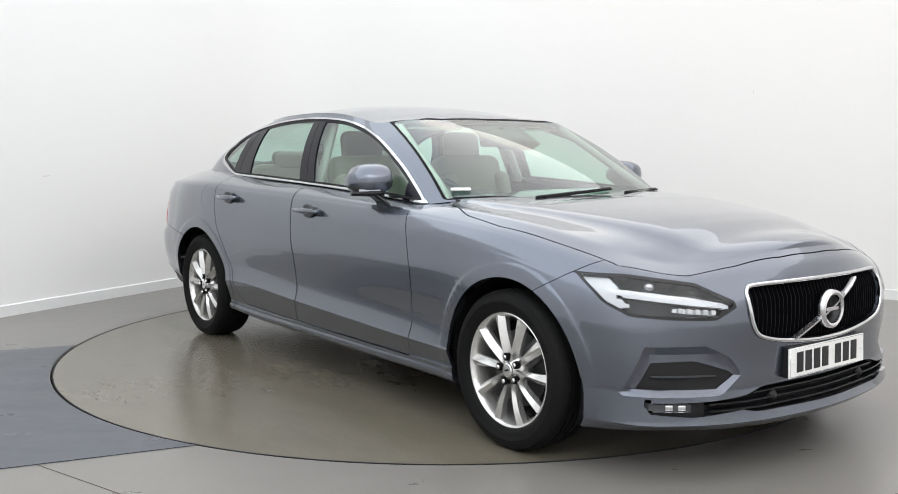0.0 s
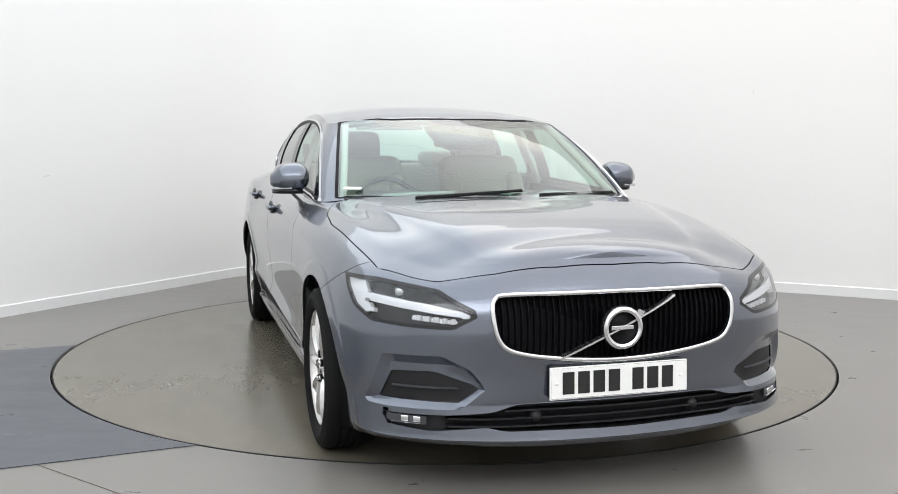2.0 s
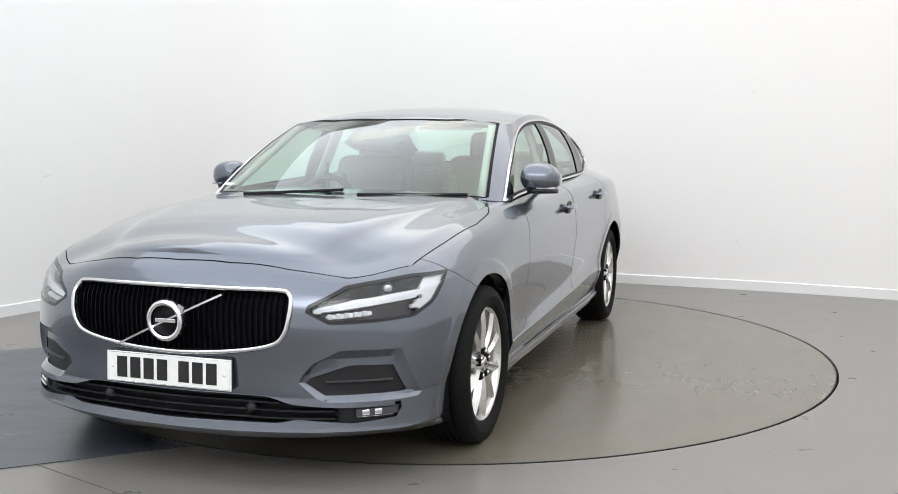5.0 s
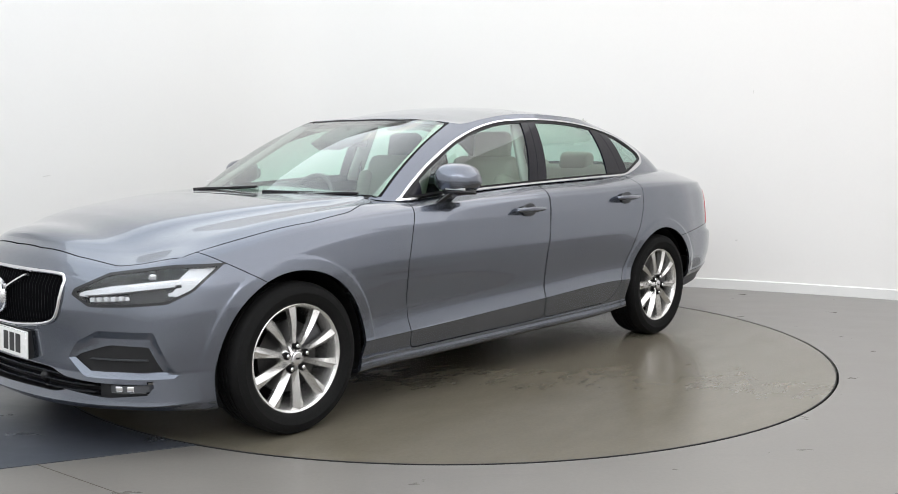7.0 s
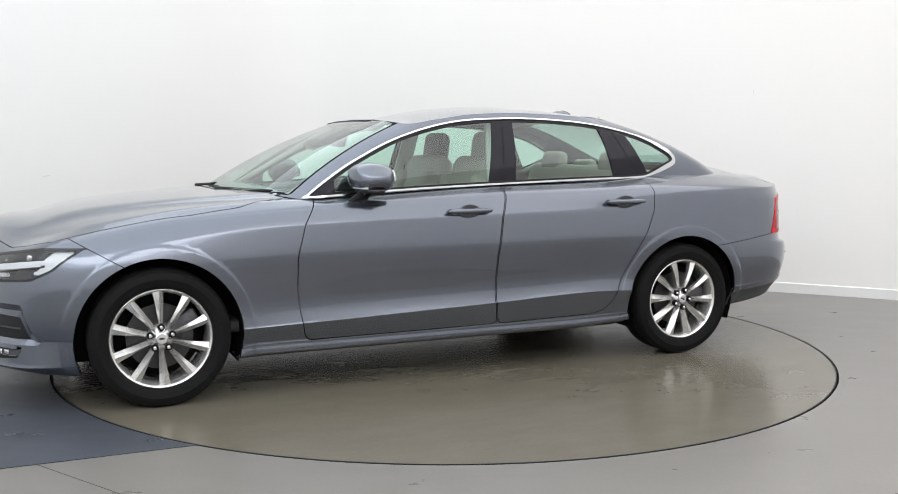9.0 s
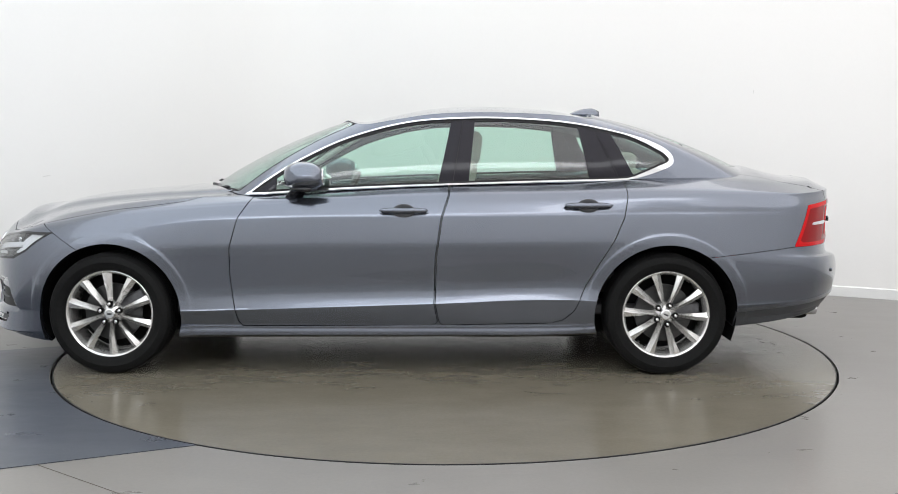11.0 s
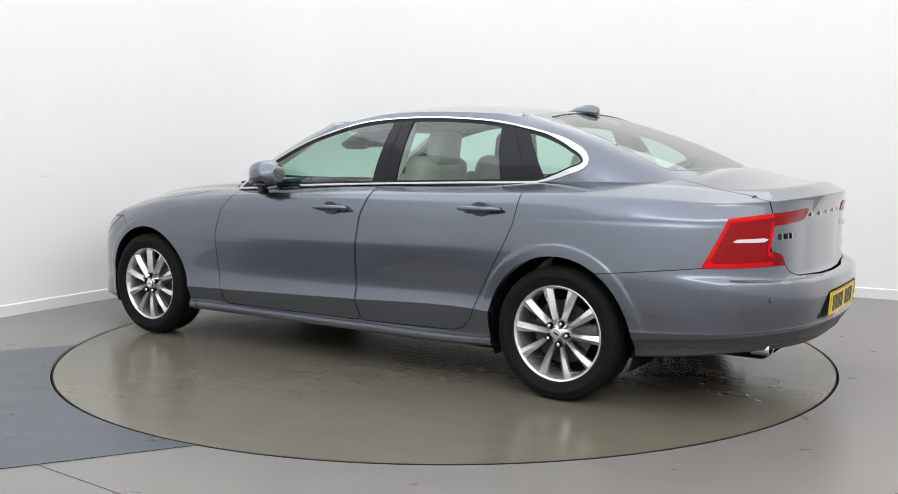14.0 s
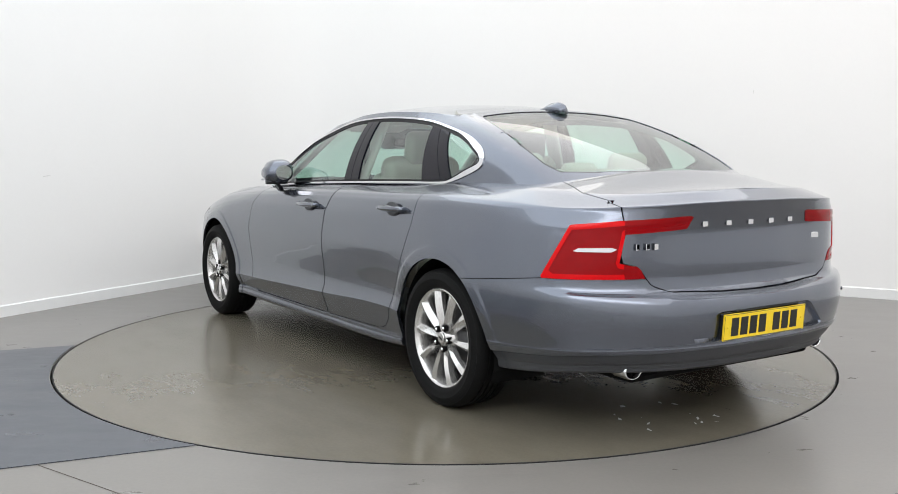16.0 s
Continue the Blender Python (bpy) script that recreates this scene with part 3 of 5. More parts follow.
def lamp_along(c):
    """Place along a headlamp, from its outer end to the grille."""
    u = abs(c.y) - c.x
    return u + float(np.interp(u, [-1.75, -1.66, -1.44, -1.2, -1.05, -.92], [.015, .022, .040, .042, .030, .010]))


def lamp_u(c):
    return d_head(lamp_along(c), c.z) if c.x > 1.5 else 9.0


def tail_u(c):
    return d_tail(abs(c.y) + c.x, c.z) if c.x < -1.8 else 9.0


def trunk_d(c):
    if c.x > -1.7:
        return 9.0
    if c.z > 0.985:
        return abs(c.y) - trunk_y(c.x)
    return d_trunk(abs(c.y), c.z) if c.x < -2.2 else max(d_trunk(abs(c.y), c.z), abs(c.y) - trunk_y(c.x))


def hood_d(c):
    return d_hood(abs(c.y), c.x) if c.z > 0.70 else 9.0


def arch_r(c):
    return math.hypot(abs(c.x) - WHEEL_X, c.z - WHEEL_Z) if abs(c.y) > 0.6 else 9.0


def bumper_line(c):
    """Positive ahead of the seam from the headlamp's corner to the wheel arch."""
    if c.x < 1.2:
        return -9.0
    return (c.x - 1.628) * (0.746 - 0.662) - (c.z - 0.662) * (1.775 - 1.628)


for func in (lambda c: arch_r(c) - ARCH, lambda c: arch_r(c) - 0.428, lambda c: arch_r(c) - 0.433, lambda c: arch_r(c) - 0.439,
             lambda c: d_front_door(c.x, c.z) - GAP, lambda c: d_front_door(c.x, c.z) + GAP,
             lambda c: d_rear_door(c.x, c.z) - GAP, lambda c: d_rear_door(c.x, c.z) + GAP,
             lambda c: hood_d(c) - GAP, lambda c: hood_d(c) + GAP, lambda c: trunk_d(c) - GAP, lambda c: trunk_d(c) + GAP,
             front(d_grille), lambda c: front(d_intake)(c), lambda c: front(d_recess)(c), lambda c: front(d_intake)(c) - 0.014, front(d_slot),
             lambda c: lamp_u(c), lambda c: lamp_u(c) + 0.011,
             lambda c: d_tbar(lamp_along(c), c.z) if c.x > 1.5 else 9.0, lambda c: d_leds(lamp_along(c), c.z) if c.x > 1.5 else 9.0,
             tail_u, lambda c: tail_u(c) + 0.02, lambda c: d_bar(abs(c.y) + c.x, c.z) if c.x < -1.8 else 9.0,
             lambda c: abs(c.y) + c.x + 1.728 if c.x < -2.0 and c.z > 0.7 else 9.0,
             lambda c: bumper_line(c) / 0.169 - 0.0015, lambda c: bumper_line(c) / 0.169 + 0.0015,
             lambda c: c.z - seam_z(c.x) - 0.0015 if c.x < -1.4 else 9.0, lambda c: c.z - seam_z(c.x) + 0.0015 if c.x < -1.4 else 9.0,
             lambda c: c.z - valance_z(c.x) if c.x < -1.4 else 9.0, lambda c: c.z - valance_z(c.x) - 0.026 if c.x < -1.4 else 9.0,
             lambda c: d_plate_nook(abs(c.y), c.z) if c.x < -2.3 else 9.0, lambda c: d_plate_nook(abs(c.y), c.z) + 0.012 if c.x < -2.3 else 9.0,
             lambda c: c.z - 0.258 if abs(c.x) < 1.3 and abs(c.y) > 0.6 else 9.0,
             lambda c: math.hypot(c.x + 1.36, c.z - 0.90) - 0.0835 if c.y < -0.6 else 9.0,
             lambda c: math.hypot(c.x + 1.36, c.z - 0.90) - 0.0805 if c.y < -0.6 else 9.0):
    cut(shell, func)

groups = {}
for f in shell.faces:
    c = f.calc_center_median()
    r = arch_r(c)
    fd, rd = d_front_door(c.x, c.z), d_rear_door(c.x, c.z)
    hd, td, lu, tu = hood_d(c), trunk_d(c), lamp_u(c), tail_u(c)
    flank = "left" if c.y > 0 else "right"
    key = None
    if r < ARCH:
        key = "none"
    elif c.x > 1.55 and (d_grille(c.y, c.z) < 0 or d_slot(c.y, c.z) < 0):
        key = "none"
    elif c.x > 1.55 and d_intake(abs(c.y), c.z) < 0:
        key = "intake_" + flank
    elif lu < 0:
        key = ("headlamp_edge_" if lu > -0.011 else "headlamp_") + flank
    elif tu < 0:
        outer = abs(c.y) + c.x > -1.728
        key = ("tail_outer_" if outer else "tail_inner_") + ("edge_" if tu > -0.02 else "bar_" if d_bar(abs(c.y) + c.x, c.z) < 0 else "core_") + flank
    elif abs(c.y) > 0.6 and min(fd, rd) < GAP:
        key = "front_door_" + flank if fd < -GAP else "rear_door_" + flank if rd < -GAP else "none"
    elif hd < GAP:
        key = "hood" if hd < -GAP else "none"
    elif td < GAP:
        key = "trunk" if td < -GAP else "none"
    elif c.x > 1.2:
        b = bumper_line(c) / 0.169
        key = "front_bumper" if b > 0.0015 else "none" if b > -0.0015 else "fender_" + flank
    elif c.x < -1.4:
        s = c.z - seam_z(c.x)
        v = c.z - valance_z(c.x)
        key = "quarter_" + flank if s > 0.0015 else "none" if s > -0.0015 else "valance" if v < 0 else "strip" if v < 0.026 else "rear_bumper"
        if key.startswith("quarter") and c.y < 0 and abs(math.hypot(c.x + 1.36, c.z - 0.90) - 0.082) < 0.0015:
            key = "none"
    elif c.z < 0.258:
        key = "sill_" + flank
    else:
        key = ("fender_" if c.x > 0.2 else "quarter_") + flank
    groups.setdefault(key, []).append(f)

# flared arches, the pockets in the front bumper and the nook for the rear plate
for v in shell.verts:
    c = v.co
    if arch_r(c) < 0.439 and 0.1 < c.z:
        t = min(1, (0.439 - arch_r(c)) / 0.011)
        v.co.y += math.copysign(0.0035 * t * t * (3 - 2 * t), c.y)
    elif c.x > 1.55 and d_recess(abs(c.y), c.z) < 0:
        t = min(1, -d_recess(abs(c.y), c.z) / 0.022)
        v.co.x -= 0.020 * t
        v.co.y -= math.copysign(0.013 * t, c.y)
    elif c.x < -2.3 and d_plate_nook(abs(c.y), c.z) < 0:
        v.co.x += 0.022 * min(1, -d_plate_nook(abs(c.y), c.z) / 0.012)
shell.normal_update()

panel("bonnet", shell, groups["hood"], M_PAINT, rim=0.02)
panel("boot_lid", shell, groups["trunk"], M_PAINT, rim=0.02)
panel("front_bumper", shell, groups["front_bumper"], M_PAINT, rim=0.016)
panel("rear_bumper", shell, groups["rear_bumper"], M_PAINT)
panel("bumper_strip", shell, groups["strip"], M_PAINT, offset=0.002)
panel("bumper_valance", shell, groups["valance"], M_DGREY, "dark grey plastic lower bumper", offset=-0.002)
doors = {}
for flank in ("left", "right"):
    panel("front_wing", shell, groups["fender_" + flank], M_PAINT, rim=0.014)
    panel("rear_wing", shell, groups["quarter_" + flank], M_PAINT, rim=0.014)
    panel("sill", shell, groups["sill_" + flank], M_PAINT, offset=0.007, rim=0.02)
    doors[flank, "front"] = panel("front_door", shell, groups["front_door_" + flank], M_PAINT, rim=0.02)
    doors[flank, "rear"] = panel("rear_door", shell, groups["rear_door_" + flank], M_PAINT, rim=0.02)
    panel("intake_blank", shell, groups["intake_" + flank], M_TRIMB, "black plastic blanked air intake", offset=-0.006, rim=0.004)
    # headlamp: a dark bowl, a white light guide and small lamps behind a clear lens
    every = groups["headlamp_" + flank] + groups["headlamp_edge_" + flank]
    lamp = panel("headlamp", shell, groups["headlamp_edge_" + flank], M_BLACK, "headlamp with a sideways white light guide", offset=0.001, rim=0.05)
    core = groups["headlamp_" + flank]
    guide, bowl, leds = [], [], []
    for f in core:
        c = f.calc_center_median()
        u = lamp_along(c)
        (guide if d_tbar(u, c.z) < 0 else leds if d_leds(u, c.z) < 0 else bowl).append(f)
    panel("lamp_bowl", shell, bowl + leds + guide, M_LAMPIN, "", -0.045, 0.0, lamp)
    panel("light_guide", shell, guide, M_WHITELENS, "white light guide", -0.012, 0.02, lamp)
    panel("lamp_reflector", shell, leds, M_CHROME, "", -0.026, 0.012, lamp)
    glass = panel("lens", shell, core, M_LENS, "clear lamp lens", 0.0, 0.0, lamp)
    glass.visible_shadow = False
    # tail lamp in two pieces, on the wing and on the boot lid
    for where in ("outer", "inner"):
        key = "tail_%s_" % where
        lamp = panel("tail_lamp" if where == "outer" else "boot_lamp", shell, groups[key + "edge_" + flank], M_RED if where == "outer" else M_RED2,
                     "red tail lamp" if where == "outer" else "dark red lamp strip", 0.003, 0.02)
        for piece in islands(groups.get(key + "core_" + flank, [])):
            panel("lamp_core", shell, piece, M_RED2, "", 0.0005, 0.004, lamp)
        panel("reversing_bar", shell, groups.get(key + "bar_" + flank, []), M_WHITELENS, "white light bar", 0.004, 0.006, lamp)

# ---------------------------------------------------------------- car: glass and pillars
d_dlo = sdf(smooth_poly([(.765, .944), (.45, .965), (.10, .984), (-.41, 1.003), (-.90, 1.018), (-1.25, 1.027), (-1.36, 1.046), (-1.47, 1.082), (-1.52, 1.106), (-1.532, 1.132), (-1.520, 1.166), (-1.47, 1.206), (-1.33, 1.262), (-1.02, 1.331),
                         (-.712, 1.359), (-.403, 1.362), (-.092, 1.337), (.221, 1.254), (.475, 1.136), (.64, 1.035)], 110))
d_screen = sdf(mirrored([(0, 1.105), (.20, 1.088), (.36, 1.045), (.55, .955), (.66, .885), (.738, .815), (.608, .190), (.55, .215), (.33, .275), (0, .295)]))
d_back = sdf(mirrored([(0, -2.008), (.25, -1.998), (.42, -1.965), (.565, -1.885), (.592, -1.80), (.585, -1.62), (.525, -1.24), (.5, -1.205), (.3, -1.195), (0, -1.185)]))
trim_w = lambda x: 0.009 + 0.017 * min(1, max(0, (-1.28 - x) / 0.15))


def lean(a, b):
    """Distance in x from an upright line between (x, z) points a and b."""
    return lambda c: c.x - (a[0] + (b[0] - a[0]) * (c.z - a[1]) / (b[1] - a[1]))


POSTS = [lean((-.262, 1.0), (-.335, 1.34)), lean((-.338, 1.0), (-.395, 1.34)), lean((-.342, 1.0), (-.399, 1.34)), lean((-.425, 1.003), (-.462, 1.343)),
         lean((-1.075, 1.024), (-1.02, 1.31)), lean((-1.24, 1.025), (-1.105, 1.29)), lean((-1.244, 1.025), (-1.109, 1.29)), lean((-1.325, 1.03), (-1.195, 1.27))]
on_side = lambda c: abs(c.y) > 0.56 and -1.6 < c.x < 0.85
dlo = lambda c: d_dlo(c.x, c.z) if on_side(c) else 9.0
for func in (lambda c: d_screen(c.y, c.x) if c.x > 0.15 else 9.0, lambda c: d_screen(c.y, c.x) + 0.013 if c.x > 0.15 else 9.0,
             lambda c: d_back(c.y, c.x) if c.x < -1.1 else 9.0, lambda c: d_back(c.y, c.x) + 0.009 if c.x < -1.1 else 9.0,
             dlo, lambda c: dlo(c) + trim_w(c.x), lambda c: dlo(c) + trim_w(c.x) + 0.011,
             *[lambda c, p=p: p(c) if on_side(c) and 0.9 < c.z < 1.37 else 9.0 for p in POSTS],
             lambda c: c.x - 0.60 if on_side(c) and c.z < 1.08 else 9.0):
    cut(cabin, func)
cabin.normal_update()
groups = {}
for f in cabin.faces:
    c = f.calc_center_median()
    flank = "left" if c.y > 0 else "right"
    d = dlo(c)
    s = d_screen(c.y, c.x) if c.x > 0.15 else 9
    b = d_back(c.y, c.x) if c.x < -1.1 and abs(c.y) < 0.62 else 9
    w = trim_w(c.x)
    if s < 0:
        key = "screen" if s < -0.013 else "screen_edge"
    elif b < 0:
        key = "back" if b < -0.009 else "back_edge"
    elif d < 0:
        side_of = [p(c) > 0 for p in POSTS]
        if d > -w:
            key = "trim_" + flank
        elif d > -w - 0.011:
            key = "seal_" + flank
        elif side_of[0]:
            key = "corner_" + flank if c.x > 0.60 else "front_glass_" + flank
        elif side_of[1]:
            key = "post_front_" + flank
        elif side_of[2]:
            key = "seal_" + flank
        elif side_of[3]:
            key = "post_middle_" + flank
        elif side_of[4]:
            key = "rear_glass_" + flank
        elif side_of[5]:
            key = "post_rear_" + flank
        elif side_of[6]:
            key = "seal_" + flank
        elif side_of[7]:
            key = "post_quarter_" + flank
        else:
            key = "quarter_glass_" + flank
    else:
        key = "roof"
    groups.setdefault(key, []).append(f)

panel("roof", cabin, groups["roof"], M_PAINT, rim=0.02)
panel("headlining", cabin, [f for f in groups["roof"] if abs(f.calc_center_median().y) < 0.60 and -1.12 < f.calc_center_median().x < 0.22], M_LINER, "pale cloth headlining", -0.03, 0.0)


def pane(name, faces, label="", material=M_GLASS, offset=-0.004):
    ob = panel(name, cabin, faces, material, label, offset, 0.0)
    ob.visible_shadow = False
    return ob


pane("windscreen", groups["screen"], "windscreen of green-tinted glass")
panel("windscreen_surround", cabin, groups["screen_edge"], M_GRILLE, "black band round the windscreen", -0.003, 0.006)
pane("rear_window", groups["back"], "sloping back window of green-tinted glass")
panel("rear_window_surround", cabin, groups["back_edge"], M_BLACK, "", -0.003, 0.006)
for flank in ("left", "right"):
    panel("window_trim", cabin, groups["trim_" + flank], M_CHROME, "chrome strip round the side windows", 0.006, 0.014)
    panel("window_seal", cabin, groups["seal_" + flank], M_TRIMB, "", -0.003, 0.006)
    for key, name in (("front_glass_", "front_window"), ("rear_glass_", "rear_side_window"), ("quarter_glass_", "quarter_window")):
        pane(name, groups[key + flank], offset=-0.006)
    for key in ("post_front_", "post_middle_", "post_rear_", "post_quarter_", "corner_"):
        if groups.get(key + flank):
            panel("pillar_cover", cabin, groups[key + flank], M_PILLAR, "gloss black pillar cover", 0.0, 0.01)
shell.free()
cabin.free()


# ---------------------------------------------------------------- car: wheels
def lathe(profile, n=64, axis="y"):
    """Turns a profile of (radius, along) round the axis."""
    bm = bmesh.new()
    rings = []
    for r, y in profile:
        rings.append([bm.verts.new((r * math.cos(2 * math.pi * i / n), y, r * math.sin(2 * math.pi * i / n))) for i in range(n)] if r > 1e-5
                     else [bm.verts.new((0, y, 0))])
    for a, b in zip(rings, rings[1:]):
        for i in range(n):
            j = (i + 1) % n
            q = [a[i % len(a)], a[j % len(a)], b[j % len(b)], b[i % len(b)]]
            q = list(dict.fromkeys(q))
            if len(q) > 2:
                bm.faces.new(q)
    return bm


def bar_mesh(stations):
    """A closed bar from four-cornered sections, given as lists of points."""
    bm = bmesh.new()
    rings = [[bm.verts.new(p) for p in ring] for ring in stations]
    m = len(rings[0])
    for a, b in zip(rings, rings[1:]):
        for i in range(m):
            bm.faces.new((a[i], a[(i + 1) % m], b[(i + 1) % m], b[i]))
    bm.faces.new(rings[0])
    bm.faces.new(rings[-1])
    return bm


TYRE_R, RIM_R = 0.333, 0.238
WHEEL_FIT = 0.968


def sharp(ob, angle=0.6):
    ob.data.set_sharp_from_angle(angle=angle)
    return ob


def spoke():
    """One twisted spoke, pointing up (+z), its outer face towards +y."""
    st = []
    for k in range(9):
        t = k / 8
        z = 0.030 + (0.229 - 0.030) * t
        half = 0.0105 + 0.0155 * t ** 1.3
        lean_x = 0.012 * t * t
        tilt = 0.010 * (1 - t) + 0.010
        y = -0.016 + 0.012 * math.sin(math.pi * min(1, t * 0.9)) + 0.006 * t
        st.append([(lean_x - half, y - tilt - 0.006, z), (lean_x + half * (0.75 - 0.9 * t), y + 0.006, z), (lean_x + half, y - 0.004 - 0.010 * (1 - t), z), (lean_x + half * 0.75, y - 0.040, z), (lean_x - half * 0.75, y - 0.042, z)])
    bm = bar_mesh(st)
    bmesh.ops.bevel(bm, geom=[e for e in bm.edges if e.calc_face_angle(0) > 0.5], offset=0.002, segments=1, affect="EDGES")
    return bm


def build_wheel():
    w = part("wheel", lathe([(0.222, -0.17), (0.216, -0.10), (0.217, -0.03), (0.225, -0.008), (0.230, 0.001), (0.236, 0.004), (0.241, 0.001), (0.241, -0.012), (0.232, -0.02), (0.228, -0.17), (0.222, -0.17)], 96),
             M_ALLOY, car, "ten-spoke silver alloy wheel with black tyre")
    sharp(w, 0.7)
    tread = [(0.226, -0.185), (0.236, -0.196), (0.262, -0.204), (0.298, -0.204), (0.318, -0.198), (0.328, -0.186), (TYRE_R, -0.16)]
    for g in (-0.135, -0.105, -0.075, -0.045):
        tread += [(TYRE_R, g - 0.005), (TYRE_R - 0.006, g - 0.0045), (TYRE_R - 0.006, g + 0.0045), (TYRE_R, g + 0.005)]
    tread += [(TYRE_R, -0.022), (0.328, 0.000), (0.322, 0.008), (0.318, 0.013), (0.316, 0.012), (0.302, 0.020), (0.285, 0.023), (0.283, 0.0215), (0.262, 0.020), (0.246, 0.010), (0.240, 0.002), (0.232, -0.006)]
    sharp(part("tyre", lathe(tread, 96), M_RUBBER, w, "black rubber tyre"), 0.6)
    one = spoke()
    first = None
    for k in range(10):
        if first is None:
            first = sharp(part("spoke", one, M_ALLOY, w), 0.45)
            ob = first
        else:
            ob = new("spoke", first.data)
            ob.parent = w
        ob.matrix_local = pose(0, 0, 0, 0, 36 * k, 0)
    sharp(part("hub", lathe([(0.0, -0.006), (0.030, -0.006), (0.034, -0.010), (0.046, -0.020), (0.060, -0.034), (0.066, -0.05), (0.066, -0.08), (0, -0.08)], 40), M_ALLOY, w), 0.5)
    sharp(part("centre_cap", lathe([(0.0, 0.004), (0.024, 0.003), (0.029, 0.0), (0.030, -0.008), (0, -0.008)], 32), M_SATIN, w), 0.5)
    mark = bmesh.new()
    box_into(mark, -0.012, 0.012, 0.003, 0.0052, -0.004, 0.004)
    part("cap_mark", mark, M_BLACK, w, smooth=False)
    nut = None
    for k in range(5):
        if nut is None:
            nut = sharp(part("wheel_bolt", lathe([(0, 0.004), (0.006, 0.004), (0.0095, 0.000), (0.010, -0.02), (0.013, -0.026), (0, -0.028)], 12), M_CHROME, w), 0.5)
            ob = nut
        else:
            ob = new("wheel_bolt", nut.data)
            ob.parent = w
        a = radians(18 + 72 * k)
        # no hollow here: a raised black disc gives the shade of the bolt's pocket
        pocket = part("bolt_pocket_shade", lathe([(0.0, -0.010), (0.0155, -0.010), (0.0165, -0.014), (0.0165, -0.03), (0, -0.03)], 16), M_UNDER, w)
        pocket.matrix_local = pose(0.054 * math.cos(a), 0.010, 0.054 * math.sin(a))
        ob.matrix_local = pose(0.054 * math.cos(a), 0.004, 0.054 * math.sin(a))
    part("brake_disc", lathe([(0.06, -0.072), (0.158, -0.072), (0.158, -0.098), (0.06, -0.098)], 64), M_STEEL, w, "bare steel brake disc", smooth=False)
    part("barrel_back", lathe([(0.0, -0.150), (0.208, -0.150), (0.208, -0.156), (0, -0.156)], 48), M_UNDER, w, smooth=False)
    cal = bevel_box(-0.045, 0.045, -0.115, -0.055, 0.0, 0.165, 0.012, 2)
    bmesh.ops.transform(cal, matrix=pose(0, 0, 0, 0, -62, 0) @ pose(0, 0, 0.035), verts=cal.verts)
    part("brake_caliper", cal, M_CALIPER, w, "dark cast brake caliper")
    return w


first_wheel = build_wheel()
HUB_Y = 0.922
spins = [0, -24, 14, 16]
for i, (x, s) in enumerate(((WHEEL_X, 1), (-WHEEL_X, 1), (WHEEL_X, -1), (-WHEEL_X, -1))):
    m = Matrix.Translation((x + OFF[0], s * HUB_Y + OFF[1], TYRE_R * WHEEL_FIT)) @ pose(0, 0, 0, 0, spins[i], 0)
    if s < 0:
        m = Matrix.Translation((x + OFF[0], s * HUB_Y + OFF[1], TYRE_R * WHEEL_FIT)) @ pose(0, 0, 0, 0, 0, 180) @ pose(0, 0, 0, 0, spins[i], 0)
    if i == 0:
        first_wheel.matrix_local = m @ Matrix.Diagonal((WHEEL_FIT, WHEEL_FIT, WHEEL_FIT, 1))
    else:
        copy_thing(first_wheel, m)

# wheel housings and the underside
for x in (WHEEL_X, -WHEEL_X):
    for s in (1, -1):
        bm = bmesh.new()
        rows = []
        for k in range(25):
            a = math.pi * (-0.12 + 1.24 * k / 24)
            rows.append([(x + 0.381 * math.cos(a), s * y, WHEEL_Z + 0.381 * math.sin(a)) for y in (0.60, 0.895)])
        vs = [[bm.verts.new(p) for p in r] for r in rows]
        for a, b in zip(vs, vs[1:]):
            bm.faces.new((a[0], a[1], b[1], b[0]))
        bm.faces.new([r[0] for r in vs])
        cpart("wheel_housing", bm, M_UNDER, "black wheel housing", smooth=False)
under = bevel_box(-1.07, 1.07, -0.84, 0.84, 0.185, 0.30, 0.02, 2)
cpart("floor_pan", under, M_UNDER, "black underbody", smooth=False)
cpart("front_undertray", bevel_box(1.80, 2.05, -0.46, 0.46, 0.21, 0.46, 0.03, 2), M_UNDER, smooth=False)
cpart("middle_undertray", bevel_box(1.06, 1.85, -0.58, 0.58, 0.19, 0.62, 0.03, 2), M_UNDER, smooth=False)
cpart("rear_undertray", bevel_box(-2.36, -1.06, -0.58, 0.58, 0.24, 0.60, 0.03, 2), M_UNDER, smooth=False)

# ---------------------------------------------------------------- car: front details

def surface_x(y, z, sign=1):
    """x of the nose or tail at (y, z), on the lofted rows."""
    pts = ROWS.reshape(-1, 3)
    ok = pts[pts[:, 0] * sign > 1.6]
    d = (ok[:, 1] - y) ** 2 + (ok[:, 2] - z) ** 2
    best = np.argsort(d)[:10]
    w = 1 / (d[best] + 1.5e-4)
    return float((ok[best, 0] * w).sum() / w.sum())


